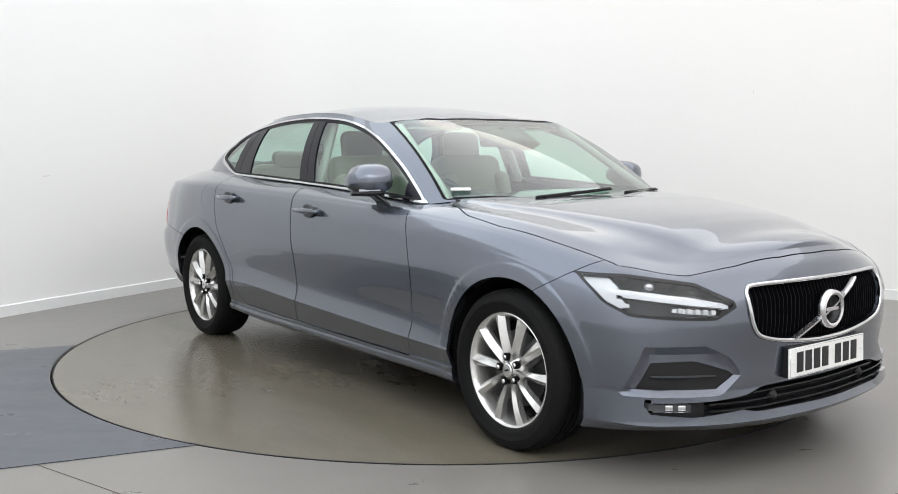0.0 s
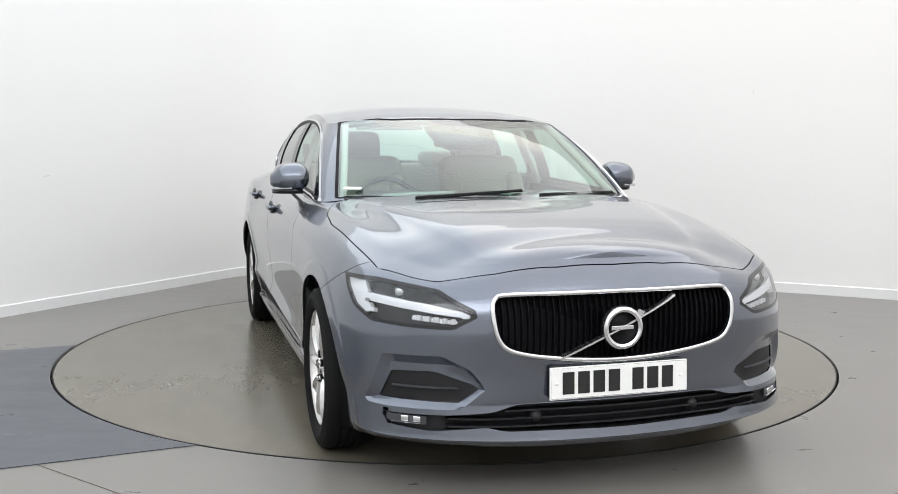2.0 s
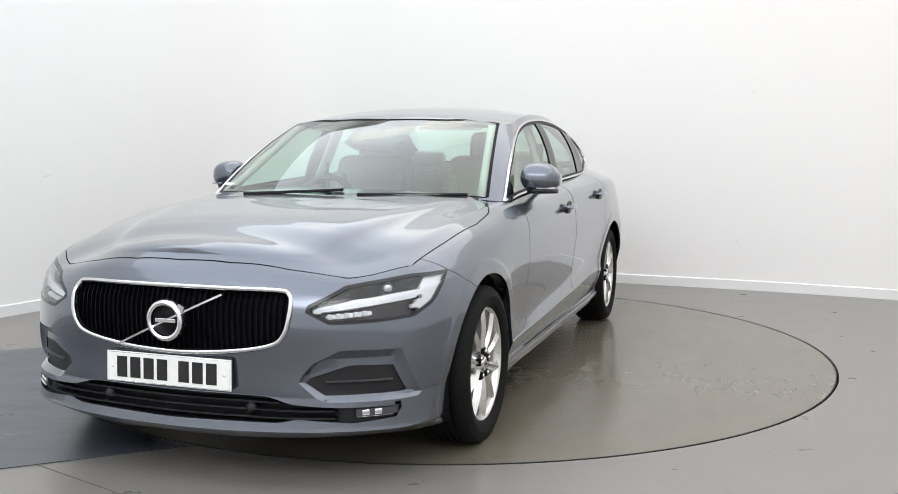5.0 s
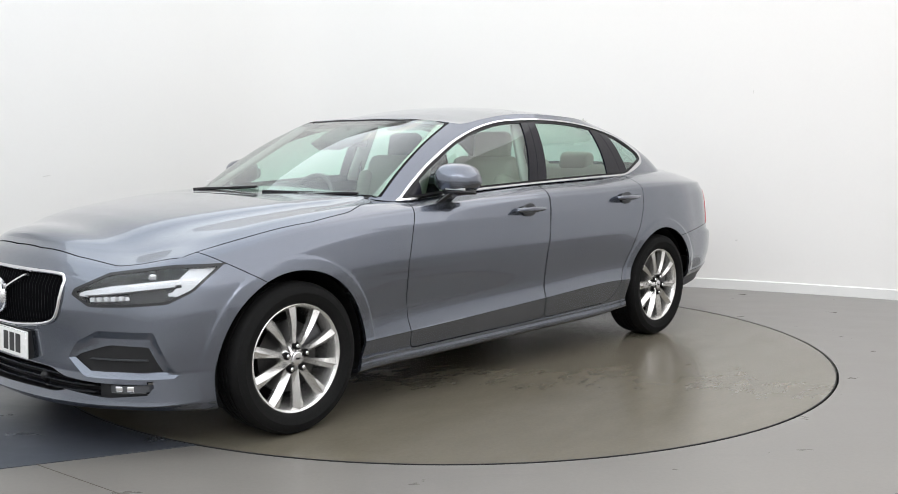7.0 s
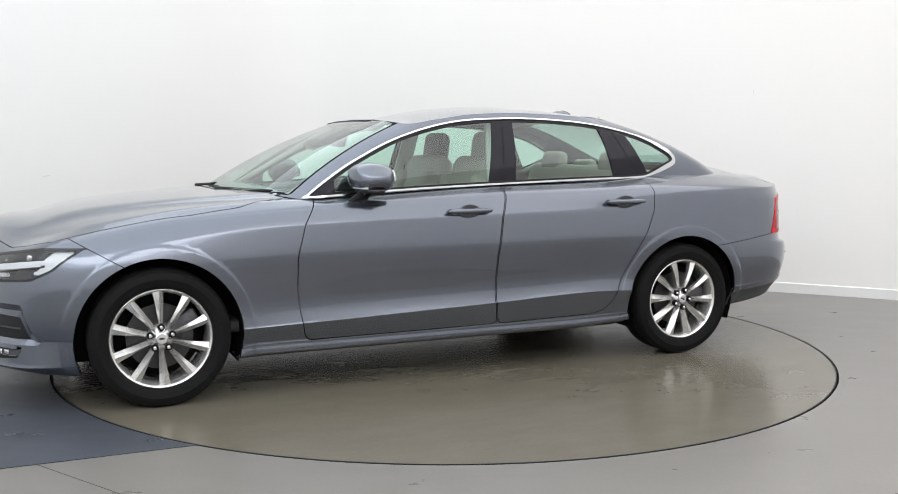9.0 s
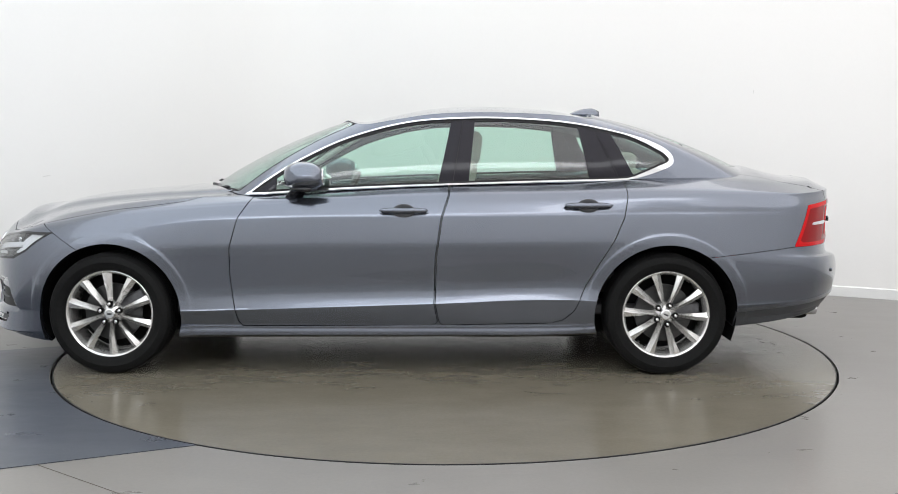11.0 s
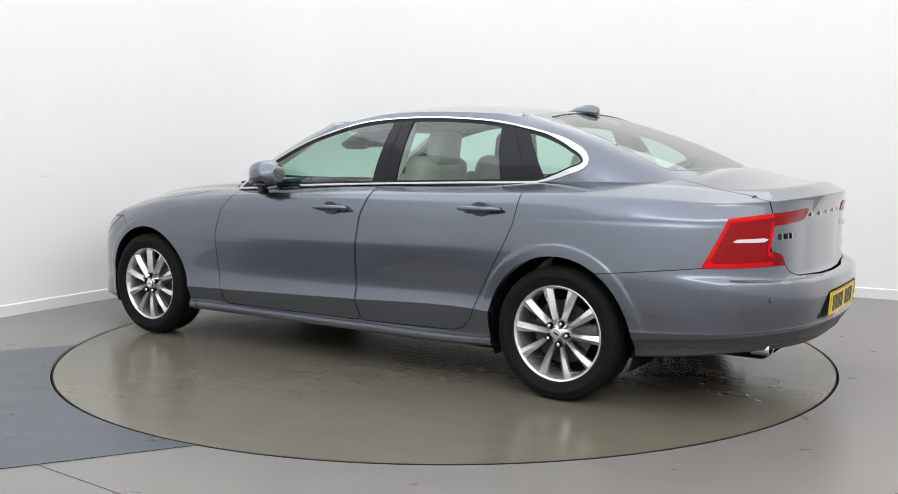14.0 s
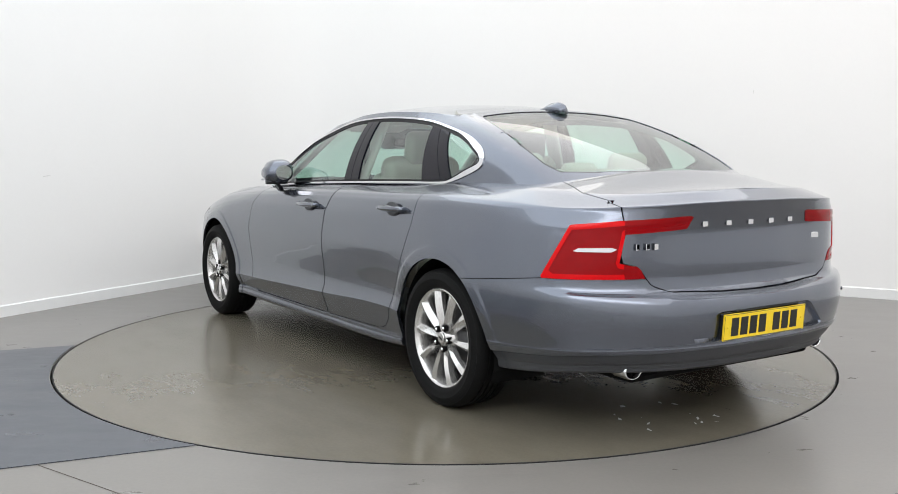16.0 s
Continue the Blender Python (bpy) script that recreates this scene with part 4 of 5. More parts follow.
def tube(path, r, n=8, closed=True, squash=(1, 1, 1)):
    """A round bar along a path of points."""
    bm = bmesh.new()
    pts = [Vector(p) for p in path]
    rings = []
    m = len(pts)
    for i, p in enumerate(pts):
        a = pts[i - 1] if closed or i > 0 else p
        b = pts[(i + 1) % m] if closed or i < m - 1 else p
        d = (b - a).normalized()
        up = Vector((1, 0, 0)) if abs(d.x) < 0.8 else Vector((0, 0, 1))
        u = d.cross(up).normalized()
        v = d.cross(u)
        rr = r[i] if isinstance(r, (list, tuple)) else r
        rings.append([bm.verts.new(p + (u * math.cos(2 * math.pi * k / n) * squash[0] + v * math.sin(2 * math.pi * k / n) * squash[1]) * rr) for k in range(n)])
    for i in range(m if closed else m - 1):
        a, b = rings[i], rings[(i + 1) % m]
        for k in range(n):
            bm.faces.new((a[k], a[(k + 1) % n], b[(k + 1) % n], b[k]))
    if not closed:
        bm.faces.new(rings[0])
        bm.faces.new(rings[-1])
    return bm


GRILLE = [(0, .712), (.22, .711), (.40, .708), (.440, .695), (.455, .66), (.450, .60), (.434, .555), (.40, .524), (.32, .503), (.2, .488), (.1, .481), (0, .479)]
loop = mirrored(GRILLE)
loop = [tuple(p) for p in spline(loop + [loop[0]], 120)[:-1]]
grille = cpart("grille", tube([(surface_x(y, z) + 0.004, y, z) for y, z in loop], 0.0078, 10, True, (1.1, 0.9)), M_CHROME, "chrome-framed black grille with upright slats")
back = bmesh.new()
vs = [back.verts.new((surface_x(y * 0.98, z) - 0.045, y * 0.985, z)) for y, z in loop]
back.faces.new(vs)
part("grille_backing", back, M_GRILLE, grille, smooth=False)
wall_in = bmesh.new()
a = [wall_in.verts.new((surface_x(y, z) + 0.002, y, z)) for y, z in loop]
b = [wall_in.verts.new((surface_x(y, z) - 0.05, y * 0.99, z)) for y, z in loop]
for i in range(len(a)):
    j = (i + 1) % len(a)
    wall_in.faces.new((a[i], a[j], b[j], b[i]))
part("grille_duct", wall_in, M_GRILLE, grille)
top_z = lambda y: float(np.interp(abs(y), [0, .40, .44, .456], [.706, .702, .688, .655]))
low_z = lambda y: float(np.interp(abs(y), [0, .2, .33, .40, .434, .456], [.485, .494, .509, .530, .56, .62]))
slats = 41
for k in range(slats):
    y = -0.44 + 0.88 * k / (slats - 1)
    z0, z1 = low_z(y), top_z(y)
    st = []
    for t in (0, .25, .5, .75, 1):
        z = z0 + (z1 - z0) * t
        x = surface_x(y, z) - 0.020
        st.append([(x - 0.012, y - 0.0030, z), (x + 0.004, y - 0.0012, z), (x + 0.004, y + 0.0012, z), (x - 0.012, y + 0.0030, z)])
    part("grille_slat", bar_mesh(st), M_GRILLE, grille, smooth=False)
ex = surface_x(0, 0.59) + 0.006
slash = bar_mesh([[(surface_x(y, z) - 0.008, y + 0.003, z - 0.0065), (surface_x(y, z) + 0.011, y + 0.0015, z - 0.003), (surface_x(y, z) + 0.011, y - 0.0015, z + 0.003), (surface_x(y, z) - 0.008, y - 0.003, z + 0.0065)]
                  for y, z in [(-0.224 + 0.431 * t, 0.490 + 0.200 * t) for t in np.linspace(0, 1, 9)]])
part("grille_slash", slash, M_SATIN, grille, "slanting chrome bar", smooth=False)
ring_bm = lathe([(0.054, 0.0), (0.056, 0.012), (0.064, 0.016), (0.073, 0.011), (0.077, 0.0), (0.077, -0.01), (0.054, -0.01), (0.054, 0.0)], 56)
bmesh.ops.transform(ring_bm, matrix=pose(ex, -0.008, 0.590, 0, 0, -90), verts=ring_bm.verts)
badge = part("grille_badge", ring_bm, M_SATIN, grille, "round chrome ring badge")
sharp(badge, 0.7)
disc = lathe([(0, 0.004), (0.054, 0.003), (0.055, -0.006), (0, -0.006)], 40)
bmesh.ops.transform(disc, matrix=pose(ex, -0.008, 0.590, 0, 0, -90), verts=disc.verts)
part("badge_disc", disc, M_GRILLE, grille)
bb = bevel_box(ex + 0.003, ex + 0.007, -0.050, 0.034, 0.583, 0.597, 0.0015, 1)
part("badge_bar", bb, M_SATIN, grille, smooth=False)
wedge = bmesh.new()
box_into(wedge, ex - 0.006, ex + 0.008, -0.012, 0.014, -0.012, 0.012, Matrix.Translation((0, 0.056, 0.638)) @ pose(0, 0, 0, -25, 0, 0))
part("badge_wedge", wedge, M_SATIN, grille, smooth=False)

# lower opening with bars and fog lamps
slot = mirrored([(0, .338), (.37, .337), (.46, .314), (.60, .304), (.80, .300), (.79, .253), (.666, .240), (.48, .258), (.415, .244), (0, .239)])
slot = [tuple(p) for p in slot]
fill = bmesh.new()
dense = []
for i in range(len(slot)):
    p, q = slot[i], slot[(i + 1) % len(slot)]
    dense += [(p[0] + (q[0] - p[0]) * t, p[1] + (q[1] - p[1]) * t) for t in np.linspace(0, 1, 6)[:-1]]
a = [fill.verts.new((surface_x(y, z) - 0.010, y * 0.985, z)) for y, z in dense]
b = [fill.verts.new((surface_x(y, z) - 0.06, y * 0.985, z)) for y, z in dense]
for i in range(len(a)):
    j = (i + 1) % len(a)
    fill.faces.new((a[i], a[j], b[j], b[i]))
low_grille = cpart("lower_grille", fill, M_TRIMB, "black lower air opening with crossbars")
bk = bmesh.new()
top_row, bottom_row = [], []
for y in np.linspace(-0.765, 0.765, 41):
    zt = float(np.interp(abs(y), [0, .37, .46, .60, .80], [.336, .336, .312, .303, .299]))
    zb = float(np.interp(abs(y), [0, .415, .48, .666, .79], [.240, .245, .258, .241, .254]))
    x = surface_x(y, 0.29) - (0.055 if abs(y) < 0.6 else 0.02)
    top_row.append(bk.verts.new((x, y, zt)))
    bottom_row.append(bk.verts.new((x, y, zb)))
for i in range(40):
    bk.faces.new((top_row[i], top_row[i + 1], bottom_row[i + 1], bottom_row[i]))
part("opening_back", bk, M_TRIMB, low_grille)
for z in (.262, .287, .312):
    reach = 0.41 if z > .3 else 0.60
    ys = np.linspace(-reach, reach, 21)
    part("crossbar", bar_mesh([[(surface_x(y, z) - 0.035, y, z - 0.005), (surface_x(y, z) - 0.010, y, z - 0.003), (surface_x(y, z) - 0.010, y, z + 0.003), (surface_x(y, z) - 0.035, y, z + 0.005)] for y in ys]),
         M_BLACK, low_grille, smooth=False)
for y in (-0.30, 0.30):
    sen = lathe([(0, 0.004), (0.010, 0.003), (0.020, -0.008), (0.022, -0.02), (0, -0.02)], 20)
    bmesh.ops.transform(sen, matrix=pose(surface_x(y, .285) - 0.010, y, 0.288, 0, 0, -90), verts=sen.verts)
    part("parking_sensor", sen, M_TRIMB, low_grille)
for s in (1, -1):
    st = []
    for t in np.linspace(0, 1, 7):
        y = s * (0.665 + 0.115 * t)
        x = surface_x(y, 0.28) - 0.006
        st.append([(x - 0.02, y, .262 + .004 * t), (x, y, .264 + .004 * t), (x, y, .292), (x - 0.02, y, .294)])
    fog = cpart("fog_lamp", bar_mesh(st), M_DGREY, "clear three-part fog lamp", smooth=False)
    for k in range(2):
        y = s * (0.694 + 0.036 * k)
        cell = bevel_box(-0.006, 0.004, -0.014, 0.014, -0.010, 0.010, 0.003, 2)
        bmesh.ops.transform(cell, matrix=pose(surface_x(y, .279) - 0.004, y, 0.281, 0, 0, s * 38), verts=cell.verts)
        part("fog_cell", cell, M_SATIN, fog)
    strip = [[(surface_x(y, .266) - 0.004 + dx, y, 0.266 + dz) for dx, dz in ((0, -0.002), (0.006, 0), (0, 0.002))] for y in [s * (0.672 + 0.02 * k) for k in range(6)]]
    part("fog_trim", bar_mesh(strip), M_SATIN, fog, smooth=False)
    # ribs in the blanked intake
    for z in (.386,):
        st = []
        for t in np.linspace(0, 1, 7):
            y = s * (0.56 + 0.20 * t)
            x = surface_x(y, z) - 0.022
            st.append([(x - 0.012, y, z - 0.004), (x + 0.004, y, z), (x - 0.012, y, z + 0.004)])
        cpart("intake_rib", bar_mesh(st), M_DGREY, smooth=False)
    for k in range(5):
        y = s * (0.575 + 0.026 * k)
        z = 0.617 + 0.002 * k
        x = surface_x(y, z) - 0.022
        led = bevel_box(-0.008, 0.008, -0.008, 0.008, -0.008, 0.008, 0.002, 1)
        bmesh.ops.transform(led, matrix=pose(x, y, z, 0, 0, s * 38), verts=led.verts)
        cpart("lamp_cell", led, M_WHITELENS, smooth=False)
    # lamps inside the headlamp
    for y, z, r in ((0.735, .700, .022), (0.615, .690, .020)):
        eye_bm = lathe([(0, 0.006), (r * 0.5, 0.004), (r * 0.85, -0.002), (r, -0.012), (0, -0.014)], 20)
        bmesh.ops.transform(eye_bm, matrix=pose(surface_x(s * y, z) - 0.042, s * (y - 0.012), z, 0, 0, -90 + s * 35), verts=eye_bm.verts)
        cpart("projector_lamp", eye_bm, M_CHROME)

# ---------------------------------------------------------------- car: number plates as plain bars
def plate(name, x, z, tilt, turn, material, label, y0=0.0):
    m = pose(x, y0, z, 0, tilt, turn)
    bm = bevel_box(-0.004, 0.004, -0.26, 0.26, -0.0555, 0.0555, 0.002, 2)
    bmesh.ops.transform(bm, matrix=m, verts=bm.verts)
    ob = cpart(name, bm, material, label, smooth=False)
    edge = tube([m @ Vector((0.004, y, zz)) for y, zz in ((-.256, -.052), (.256, -.052), (.256, .052), (-.256, .052))], 0.0012, 6)
    part("plate_edge", edge, M_SATIN if material is M_PLATEW else M_INK, ob)
    for k, c in enumerate((-0.193, -0.136, -0.079, -0.022, 0.068, 0.125, 0.182)):
        bar = bmesh.new()
        box_into(bar, 0.0035, 0.0055, c - 0.0215, c + 0.0215, -0.038, 0.038, m)
        part("plate_bar", bar, M_INK, ob, smooth=False)
    for c in (-0.235, 0.235):
        cap = lathe([(0, 0.003), (0.005, 0.002), (0.006, 0), (0, -0.001)], 12)
        bmesh.ops.transform(cap, matrix=m @ pose(0.004, c, 0.0, 0, 0, -90), verts=cap.verts)
        part("plate_screw", cap, material, ob)
    return ob


plate("front_plate", surface_x(0, .41) + 0.012, 0.408, -2, 0, M_PLATEW, "white number plate with black bars", -0.01)
cpart("plate_holder", bevel_box(surface_x(0, .41) - 0.02, surface_x(0, .41) + 0.008, -0.262, 0.242, 0.350, 0.466, 0.003, 1), M_TRIMB, smooth=False)
plate("rear_plate", -2.556, 0.475, 4, 180, M_PLATEY, "yellow number plate with black bars", 0.005)
cpart("rear_plate_holder", bevel_box(-2.550, -2.50, -0.25, 0.26, 0.424, 0.528, 0.003, 1), M_TRIMB, smooth=False)
cpart("plate_lamp_ledge", bevel_box(-2.568, -2.52, -0.20, 0.20, 0.537, 0.547, 0.003, 1), M_TRIMB, smooth=False)

# ---------------------------------------------------------------- car: rear details
for s in (1, -1):
    pipe = lathe([(0.040, -0.02), (0.040, 0.055), (0.043, 0.062), (0.047, 0.060), (0.049, 0.052), (0.049, -0.02)], 40)
    bmesh.ops.transform(pipe, matrix=pose(-2.322, s * 0.588, 0.304, 0, 0, 90) @ Matrix.Diagonal((0.98, 1, 0.74, 1)), verts=pipe.verts)
    ex_ob = cpart("exhaust_pipe", pipe, M_SATIN, "chrome oval tailpipe")
    plug = lathe([(0, -0.03), (0.042, -0.03), (0.042, -0.04), (0, -0.04)], 24)
    bmesh.ops.transform(plug, matrix=pose(-2.322, s * 0.588, 0.304, 0, 0, 90) @ Matrix.Diagonal((0.98, 1, 0.74, 1)), verts=plug.verts)
    part("pipe_bore", plug, M_UNDER, ex_ob)
    for y, z in ((0.728, .541), (0.36, .52)):
        if y < 0.5:
            continue
        sn = lathe([(0, 0.0015), (0.009, 0.001), (0.0105, -0.001), (0, -0.004)], 18)
        bmesh.ops.transform(sn, matrix=pose(-2.409, s * y, z, 0, 0, 90 + s * 38), verts=sn.verts)
        cpart("rear_sensor", sn, M_PAINT)
# badge lettering on the boot as plain raised shapes
for k in range(5):
    y = 0.285 - 0.134 * k
    st = bevel_box(-0.002, 0.002, -0.015, 0.015, -0.011, 0.011, 0.0015, 1)
    bmesh.ops.transform(st, matrix=pose(surface_x(y, .895, -1) - 0.004, y, 0.893), verts=st.verts)
    cpart("badge_shape", st, M_CHROME, "small chrome badge shape", smooth=False)
for y0, y1 in ((0.632, 0.597), (0.590, 0.558), (0.551, 0.518), (-0.43, -0.475)):
    ym = (y0 + y1) / 2
    st = bevel_box(-0.002, 0.002, -abs(y0 - y1) / 2, abs(y0 - y1) / 2, -0.013, 0.013, 0.0015, 1)
    bmesh.ops.transform(st, matrix=pose(surface_x(ym, .812, -1) - 0.004, ym, 0.812, 0, 0, 18 if ym > 0 else -18), verts=st.verts)
    cpart("badge_shape", st, M_CHROME, smooth=False)
rings = []
for t in np.linspace(0, 1, 9):
    x = -1.055 - 0.185 * t
    h = 0.058 * (1 - (1 - t) ** 2.2) * (1 if t < 0.8 else 1 - (t - 0.8) * 1.2)
    w = 0.036 * (0.35 + 0.65 * math.sin(math.pi * (0.12 + 0.70 * t)))
    zb = 1.398 - 0.028 * t + 0.006
    rings.append([(x, -w, zb), (x, -w * 0.8, zb + h * 0.55), (x, -w * 0.3, zb + h), (x, w * 0.3, zb + h), (x, w * 0.8, zb + h * 0.55), (x, w, zb)])
cpart("roof_aerial", bar_mesh(rings), M_PAINT, "grey fin-shaped roof aerial")

# ---------------------------------------------------------------- car: door handles, mirrors, wipers
for s in (1, -1):
    flank = "left" if s > 0 else "right"
    for where, x, z in (("front", -0.086, 0.874), ("rear", -1.049, 0.902)):
        y = s * 0.942
        st = []
        for t in np.linspace(-1, 1, 13):
            r = (1 - abs(t) ** 4) ** 0.5 if abs(t) < 1 else 0.0
            out = 0.030 * (1 - 0.45 * t * t)
            hz = 0.0155 * max(r, 0.25)
            xx = x + 0.126 * t
            st.append([(xx, y + s * (out - 0.010), z - hz), (xx, y + s * out, z - hz * 0.5), (xx, y + s * out, z + hz * 0.6), (xx, y + s * (out - 0.012), z + hz)])
        door = doors[flank, where]
        part("door_handle", bar_mesh(st), M_PAINT, door, "body-coloured door handle")
        for e in (-0.10, 0.10):
            part("handle_post", bevel_box(x + e - 0.016, x + e + 0.016, min(y - s * 0.02, y + s * 0.022), max(y - s * 0.02, y + s * 0.022), z - 0.010, z + 0.010, 0.003, 1), M_PAINT, door)
        # the cup is body-coloured; its shade is put in as a dark grey disc
        cup = lathe([(0.0, 0.0005), (0.75, 0.0012), (0.93, 0.002), (1.0, 0.0008), (1.0, -0.004), (0, -0.004)], 32)
        bmesh.ops.transform(cup, matrix=Matrix.Translation((x, y - s * 0.004, z - 0.002)) @ pose(0, 0, 0, 0, 0, 0 if s > 0 else 180) @ Matrix.Diagonal((0.058, 1.6, 0.035, 1)), verts=cup.verts)
        part("handle_cup_shade", cup, M_DGREY, door, "dark grey disc standing for the shade in the hollow behind the handle")
    # door mirror
    rings = []
    for t in np.linspace(0, 1, 13):
        y = s * (0.812 + 0.182 * t)
        k = max(0.16, 1 - abs(2 * t - 0.92) ** 3.0) if t < 1 else 0.12
        hz, hx = 0.080 * k ** 0.45, 0.108 * k ** 0.35
        cz, cx = 1.050 - 0.012 * t, 0.452 - 0.035 * t
        rings.append([(cx + hx * math.cos(a) * (1.0 if math.cos(a) > 0 else 0.92), y, cz + hz * math.copysign(abs(math.sin(a)) ** 0.62, math.sin(a)) * (1 if math.sin(a) > 0 else 0.85)) for a in np.linspace(0, 2 * math.pi, 21)[:-1]])
    mirror = cpart("door_mirror", bar_mesh(rings), M_PAINT, "body-coloured door mirror on a black foot")
    glass_bm = bmesh.new()
    vs = [glass_bm.verts.new((0.331, s * (0.903 + 0.052 * math.cos(a) * (1 if abs(math.cos(a)) < .99 else .97)), 1.045 + 0.044 * math.sin(a))) for a in np.linspace(0, 2 * math.pi, 25)[:-1]]
    glass_bm.faces.new(vs)
    g2 = bmesh.ops.extrude_face_region(glass_bm, geom=glass_bm.faces[:])
    bmesh.ops.translate(glass_bm, verts=[v for v in g2["geom"] if isinstance(v, bmesh.types.BMVert)], vec=(0.012, 0, 0))
    part("mirror_glass", glass_bm, M_CHROME, mirror, "mirror glass", smooth=False)
    skirt = []
    for t in np.linspace(0, 1, 8):
        y = s * (0.838 + 0.145 * t)
        w = 0.085 * (1 - abs(2 * t - 0.9) ** 3) ** 0.5 if abs(2 * t - 0.9) < 1 else 0.02
        w = max(w, 0.02)
        skirt.append([(0.445 - 0.03 * t - w * 0.6, y, 0.994), (0.445 - 0.03 * t + w, y, 0.994), (0.445 - 0.03 * t + w * 0.8, y, 0.972), (0.445 - 0.03 * t - w * 0.5, y, 0.972)])
    part("mirror_skirt", bar_mesh(skirt), M_BLACK, mirror)
    st = [[(0.505 - 0.04 * t + dx * (1 + 0.4 * (1 - t)), s * (0.845 + 0.06 * t), 0.925 + 0.06 * t + dz) for dx, dz in ((-0.035, -0.006), (0.035, -0.006), (0.03, 0.010), (-0.03, 0.010))] for t in np.linspace(-0.35, 1, 6)]
    part("mirror_foot", bar_mesh(st), M_BLACK, mirror, "black mirror foot")
    st = [[(0.530 - 0.045 * t, s * (0.90 + 0.085 * t), 0.997 - 0.004 * t), (0.541 - 0.05 * t, s * (0.90 + 0.085 * t), 1.000), (0.530 - 0.045 * t, s * (0.90 + 0.085 * t), 1.005)] for t in np.linspace(0, 1, 6)]
    part("indicator_strip", bar_mesh(st), M_WHITELENS, mirror, "clear indicator strip")


def screen_point(x, y):
    """A point on the windscreen over plan position (x, y)."""
    pts = CAB.reshape(-1, 3)
    ok = pts[pts[:, 0] > 0.15]
    d = (ok[:, 0] - x) ** 2 + (ok[:, 1] - y) ** 2
    best = np.argsort(d)[:4]
    w = 1 / (d[best] + 1e-6)
    return Vector((x, y, float((ok[best, 2] * w).sum() / w.sum())))


for (xa, ya), (xb, yb) in (((1.085, 0.18), (0.88, 0.655)), ((1.09, -0.42), (1.06, 0.10))):
    pa, pb = screen_point(xa, ya), screen_point(xb, yb)
    arm = cpart("wiper", tube([pa.lerp(pb, t) + Vector((0, 0, 0.010)) for t in np.linspace(0, 1, 7)], [0.006, 0.006, 0.005, 0.005, 0.004, 0.004, 0.004], 6, False), M_TRIMB, "black windscreen wiper")
    part("wiper_blade", tube([pa.lerp(pb, 0.1 + 0.9 * t) + Vector((0.010, 0, 0.004)) for t in np.linspace(0, 1, 7)], 0.004, 6, False), M_RUBBER, arm)
cowl = []
for y in np.linspace(-0.70, 0.70, 29):
    x = float(np.interp(abs(y), [0, .36, .55, .70], [1.105, 1.045, .945, .845]))
    cowl.append([(x - 0.05, y, 0.955), (x - 0.02, y, 0.972), (x + 0.035, y, 0.958), (x + 0.03, y, 0.935)])
cpart("cowl", bar_mesh(cowl), M_TRIMB, "black plastic cowl below the windscreen")
lab = bmesh.new()
p = screen_point(0.835, -0.655)
box_into(lab, -0.012, 0.012, -0.045, 0.045, 0.006, 0.009, Matrix.Translation(p) @ pose(0, 0, 0, 0, 24, -35))
sticker = cpart("screen_sticker", lab, M_PLATEW, "small white paper sticker", smooth=False)

# ---------------------------------------------------------------- car: inside
def pad(name, cx, cy, cz, sx, sy, sz, material, tilt=0.0, label="", r=0.4, parent=None):
    """A soft block, well rounded."""
    e = min(sx, sy, sz) * r
    bm = bevel_box(-sx / 2, sx / 2, -sy / 2, sy / 2, -sz / 2, sz / 2, e, 4)
    bmesh.ops.transform(bm, matrix=pose(cx, cy, cz, 0, tilt, 0), verts=bm.verts)
    return cpart(name, bm, material, label, parent)


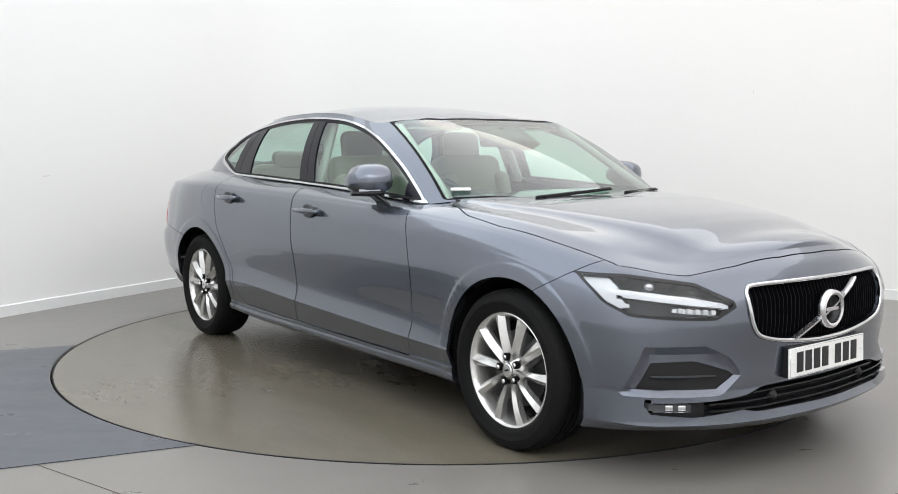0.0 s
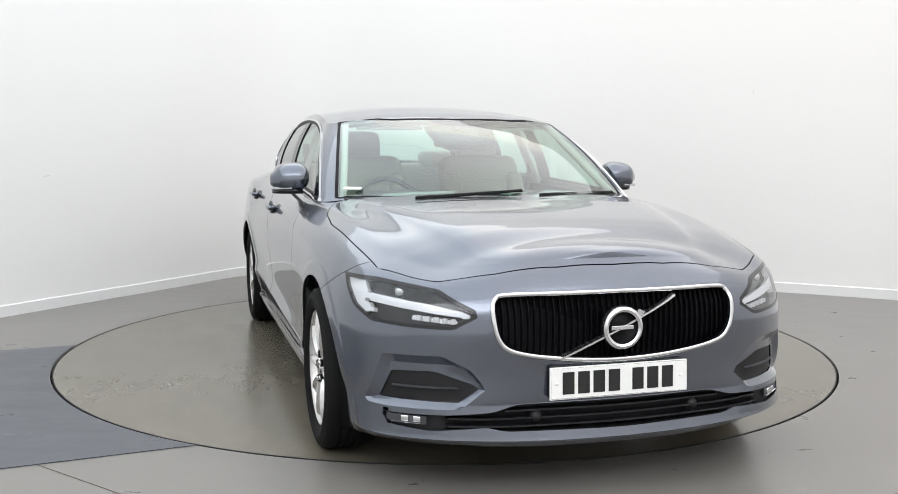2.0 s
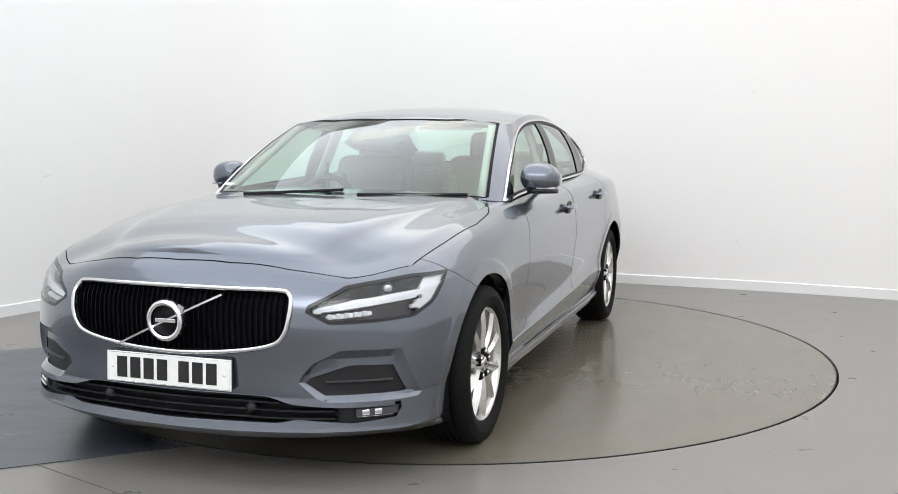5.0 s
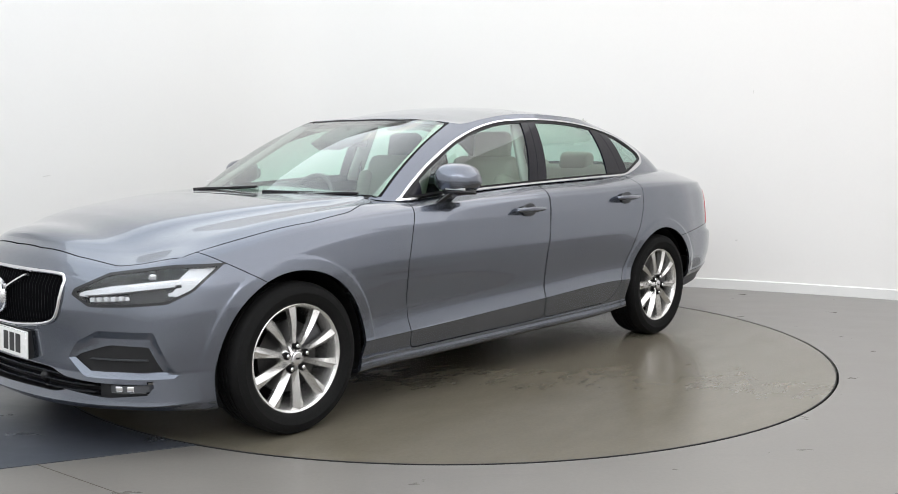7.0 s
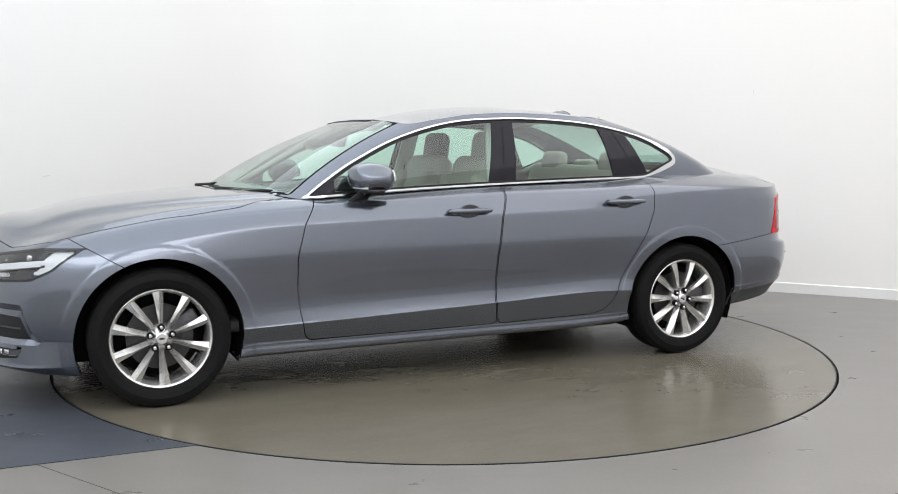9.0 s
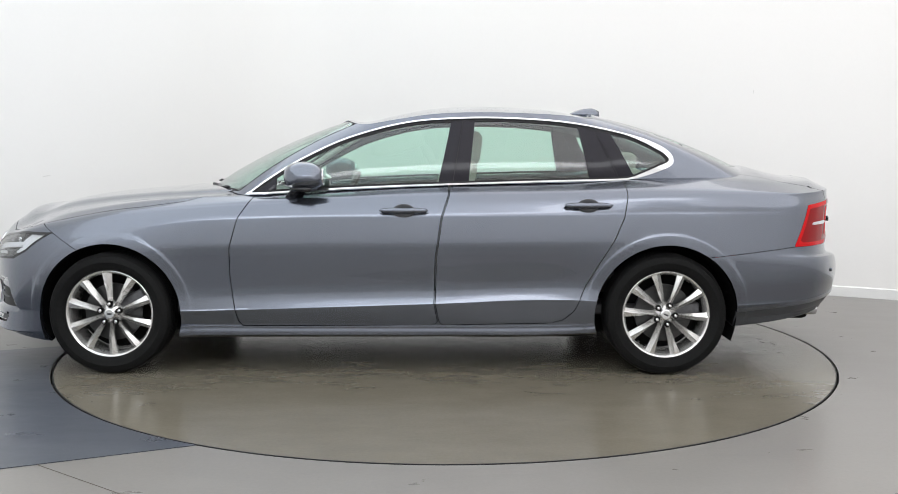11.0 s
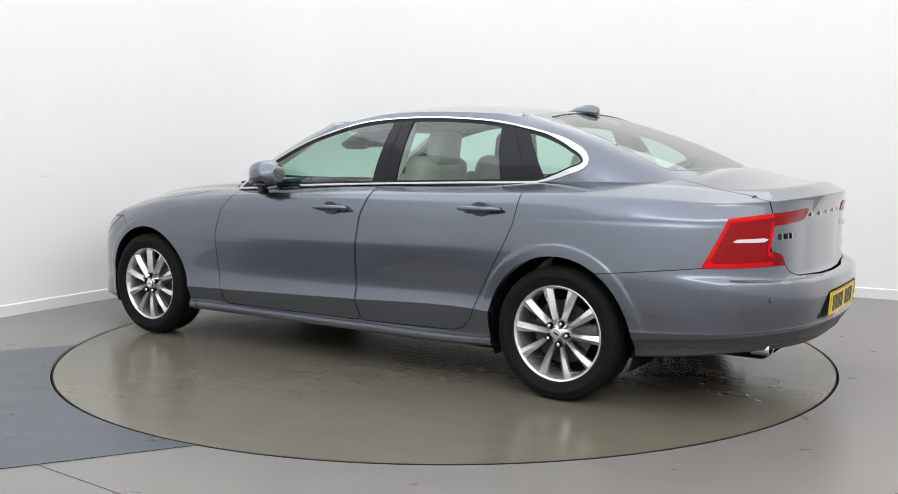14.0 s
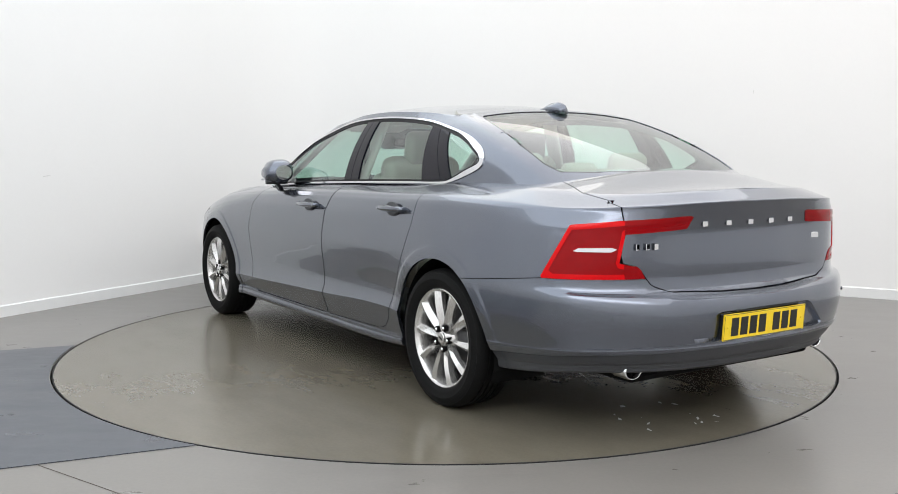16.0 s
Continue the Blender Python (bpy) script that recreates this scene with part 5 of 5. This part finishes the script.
for s in (1, -1):
    y = s * 0.37
    seat = pad("front_seat", -0.05, y, 0.50, 0.52, 0.52, 0.20, M_LEATHER, -6, "blond leather front seat", 0.45)
    pad("seat_back", -0.33, y, 0.83, 0.15, 0.50, 0.66, M_LEATHER, -17, "", 0.45, seat)
    for q in (-1, 1):
        pad("seat_bolster", -0.28, y + q * 0.205, 0.80, 0.17, 0.10, 0.50, M_LEATHER, -17, "", 0.45, seat)
    pad("headrest", -0.455, y, 1.195, 0.10, 0.26, 0.20, M_CHARC if s < 0 else M_LEATHER, -8, "", 0.48, seat)
    pad("headrest_core", -0.43, y, 1.07, 0.05, 0.16, 0.12, M_CHARC, -12, "", 0.4, seat)
    pad("rear_headrest", -1.34, s * 0.36, 1.10, 0.09, 0.25, 0.15, M_LEATHER, -12, "leather headrest of the back seat", 0.48)
    pad("door_lining", -0.16, s * 0.80, 0.70, 1.72, 0.05, 0.42, M_LEATHER, 0, "two-tone door lining", 0.3)
    pad("door_capping", -0.35, s * 0.765, 0.945, 1.75, 0.05, 0.06, M_CHARC, 1.2, "charcoal door capping", 0.4)
    post = bar_mesh([[(-.385 + a + 0.05 * (1 - t), s * (0.755 - 0.135 * t + b), 0.98 + 0.36 * t) for a, b in ((-.05, 0), (.05, 0), (.05, -.03), (-.05, -.03))] for t in np.linspace(0, 1, 5)])
    cpart("pillar_lining", post, M_LINER, "pale pillar lining")
    post = bar_mesh([[(.82 - .60 * t + a, s * (0.715 - 0.125 * t + b), 0.955 + 0.365 * t) for a, b in ((-.05, 0), (.02, 0), (.02, -.03), (-.05, -.03))] for t in np.linspace(0, 1, 5)])
    cpart("screen_pillar_lining", post, M_LINER)
    belt = tube([(-.36, s * .70, 1.22), (-.35, s * .69, 1.0), (-.30, s * .62, .8)], 0.012, 6, False, (1.6, 0.3))
    cpart("seat_belt", belt, M_CHARC, "dark seat belt")
bench = pad("rear_seat", -1.0, 0, 0.50, 0.52, 1.28, 0.20, M_LEATHER, -6, "blond leather back seat", 0.4)
pad("bench_back", -1.27, 0, 0.80, 0.15, 1.26, 0.60, M_LEATHER, -20, "", 0.4, bench)
pad("middle_headrest", -1.36, 0, 1.075, 0.08, 0.22, 0.10, M_LEATHER, -12, "low middle headrest", 0.48)
pad("parcel_shelf", -1.66, 0, 1.015, 0.55, 1.20, 0.04, M_LINER, 3, "pale parcel shelf", 0.4)
pad("cabin_floor", -0.1, 0, 0.33, 2.5, 1.6, 0.06, M_CHARC, 0, "", 0.3)
dash = pad("dashboard", 0.72, 0, 0.845, 0.50, 1.44, 0.20, M_CHARC, 3, "charcoal dashboard", 0.35)
pad("dash_lower", 0.62, 0, 0.70, 0.40, 1.40, 0.22, M_LEATHER, 0, "", 0.3, dash)
pad("instrument_hood", 0.57, -0.37, 0.945, 0.20, 0.36, 0.07, M_CHARC, 4, "", 0.45, dash)
pad("screen_tablet", 0.485, 0, 0.84, 0.02, 0.20, 0.24, M_BLACK, 8, "", 0.3, dash)
pad("centre_console", 0.12, 0, 0.55, 0.85, 0.22, 0.30, M_CHARC, 2, "charcoal centre console", 0.3)
sw = tube([(0.183 * math.cos(a) * 0.0, 0.183 * math.cos(a), 0.183 * math.sin(a)) for a in np.linspace(0, 2 * math.pi, 41)[:-1]], 0.0155, 8)
bmesh.ops.transform(sw, matrix=pose(0.345, -0.37, 0.865, 0, -24, 0), verts=sw.verts)
wheel_ob = cpart("steering_wheel", sw, M_CHARC, "three-spoke charcoal steering wheel")
pad("wheel_boss", 0.36, -0.37, 0.862, 0.06, 0.15, 0.12, M_CHARC, -24, "", 0.4, wheel_ob)
pad("wheel_spokes", 0.36, -0.37, 0.862, 0.025, 0.34, 0.035, M_SATIN, -24, "", 0.4, wheel_ob)
# camera housing and mirror behind the windscreen
hp = screen_point(0.40, 0)
house = bar_mesh([[(hp.x + 0.10 - 0.20 * t, y * (0.16 + 0.02 * t), hp.z - 0.095 + 0.090 * t + dz) for y, dz in ((-1, 0), (-.6, -.035 - .02 * t), (.6, -.035 - .02 * t), (1, 0), (.5, .012), (-.5, .012))] for t in np.linspace(0, 1, 6)])
cpart("sensor_housing", house, M_DGREY, "dark sensor housing behind the windscreen")
pad("inside_mirror", 0.33, 0.0, 1.235, 0.035, 0.24, 0.065, M_BLACK, -12, "black inside mirror", 0.45)
pad("mirror_stem", 0.36, 0.0, 1.275, 0.03, 0.03, 0.07, M_BLACK, -20, "", 0.4)
for s in (1, -1):
    pad("sun_visor", 0.13, s * 0.33, 1.318, 0.16, 0.36, 0.015, M_LINER, 14, "pale folded sun visor", 0.4)


# ---------------------------------------------------------------- what moves
# seconds and heading of the car's nose, in degrees
TURN = [(0.0, -52.43), (0.5, -56.06), (1.0, -61.68), (1.5, -67.39), (2.0, -73.55), (2.5, -79.31), (3.0, -85.46), (3.5, -91.24), (4.0, -97.39), (4.5, -103.08), (5.0, -109.26), (5.2, -111.32), (7.3, -136.29), (7.5, -138.7), (8.0, -144.75), (8.5, -150.29), (9.0, -156.32), (9.2, -158.49), (11.3, -183.4), (11.5, -185.44), (12.0, -191.19), (12.5, -196.82), (13.0, -202.61), (13.5, -208.12), (14.0, -214.02), (14.5, -219.47), (15.0, -225.29), (15.5, -230.8), (16.0, -236.71)]


def motions():
    spin = [(t, pose(0, 0, 0, 0, 0, a)) for t, a in TURN]
    walk(car, spin)
    walk(table, spin)


motions()
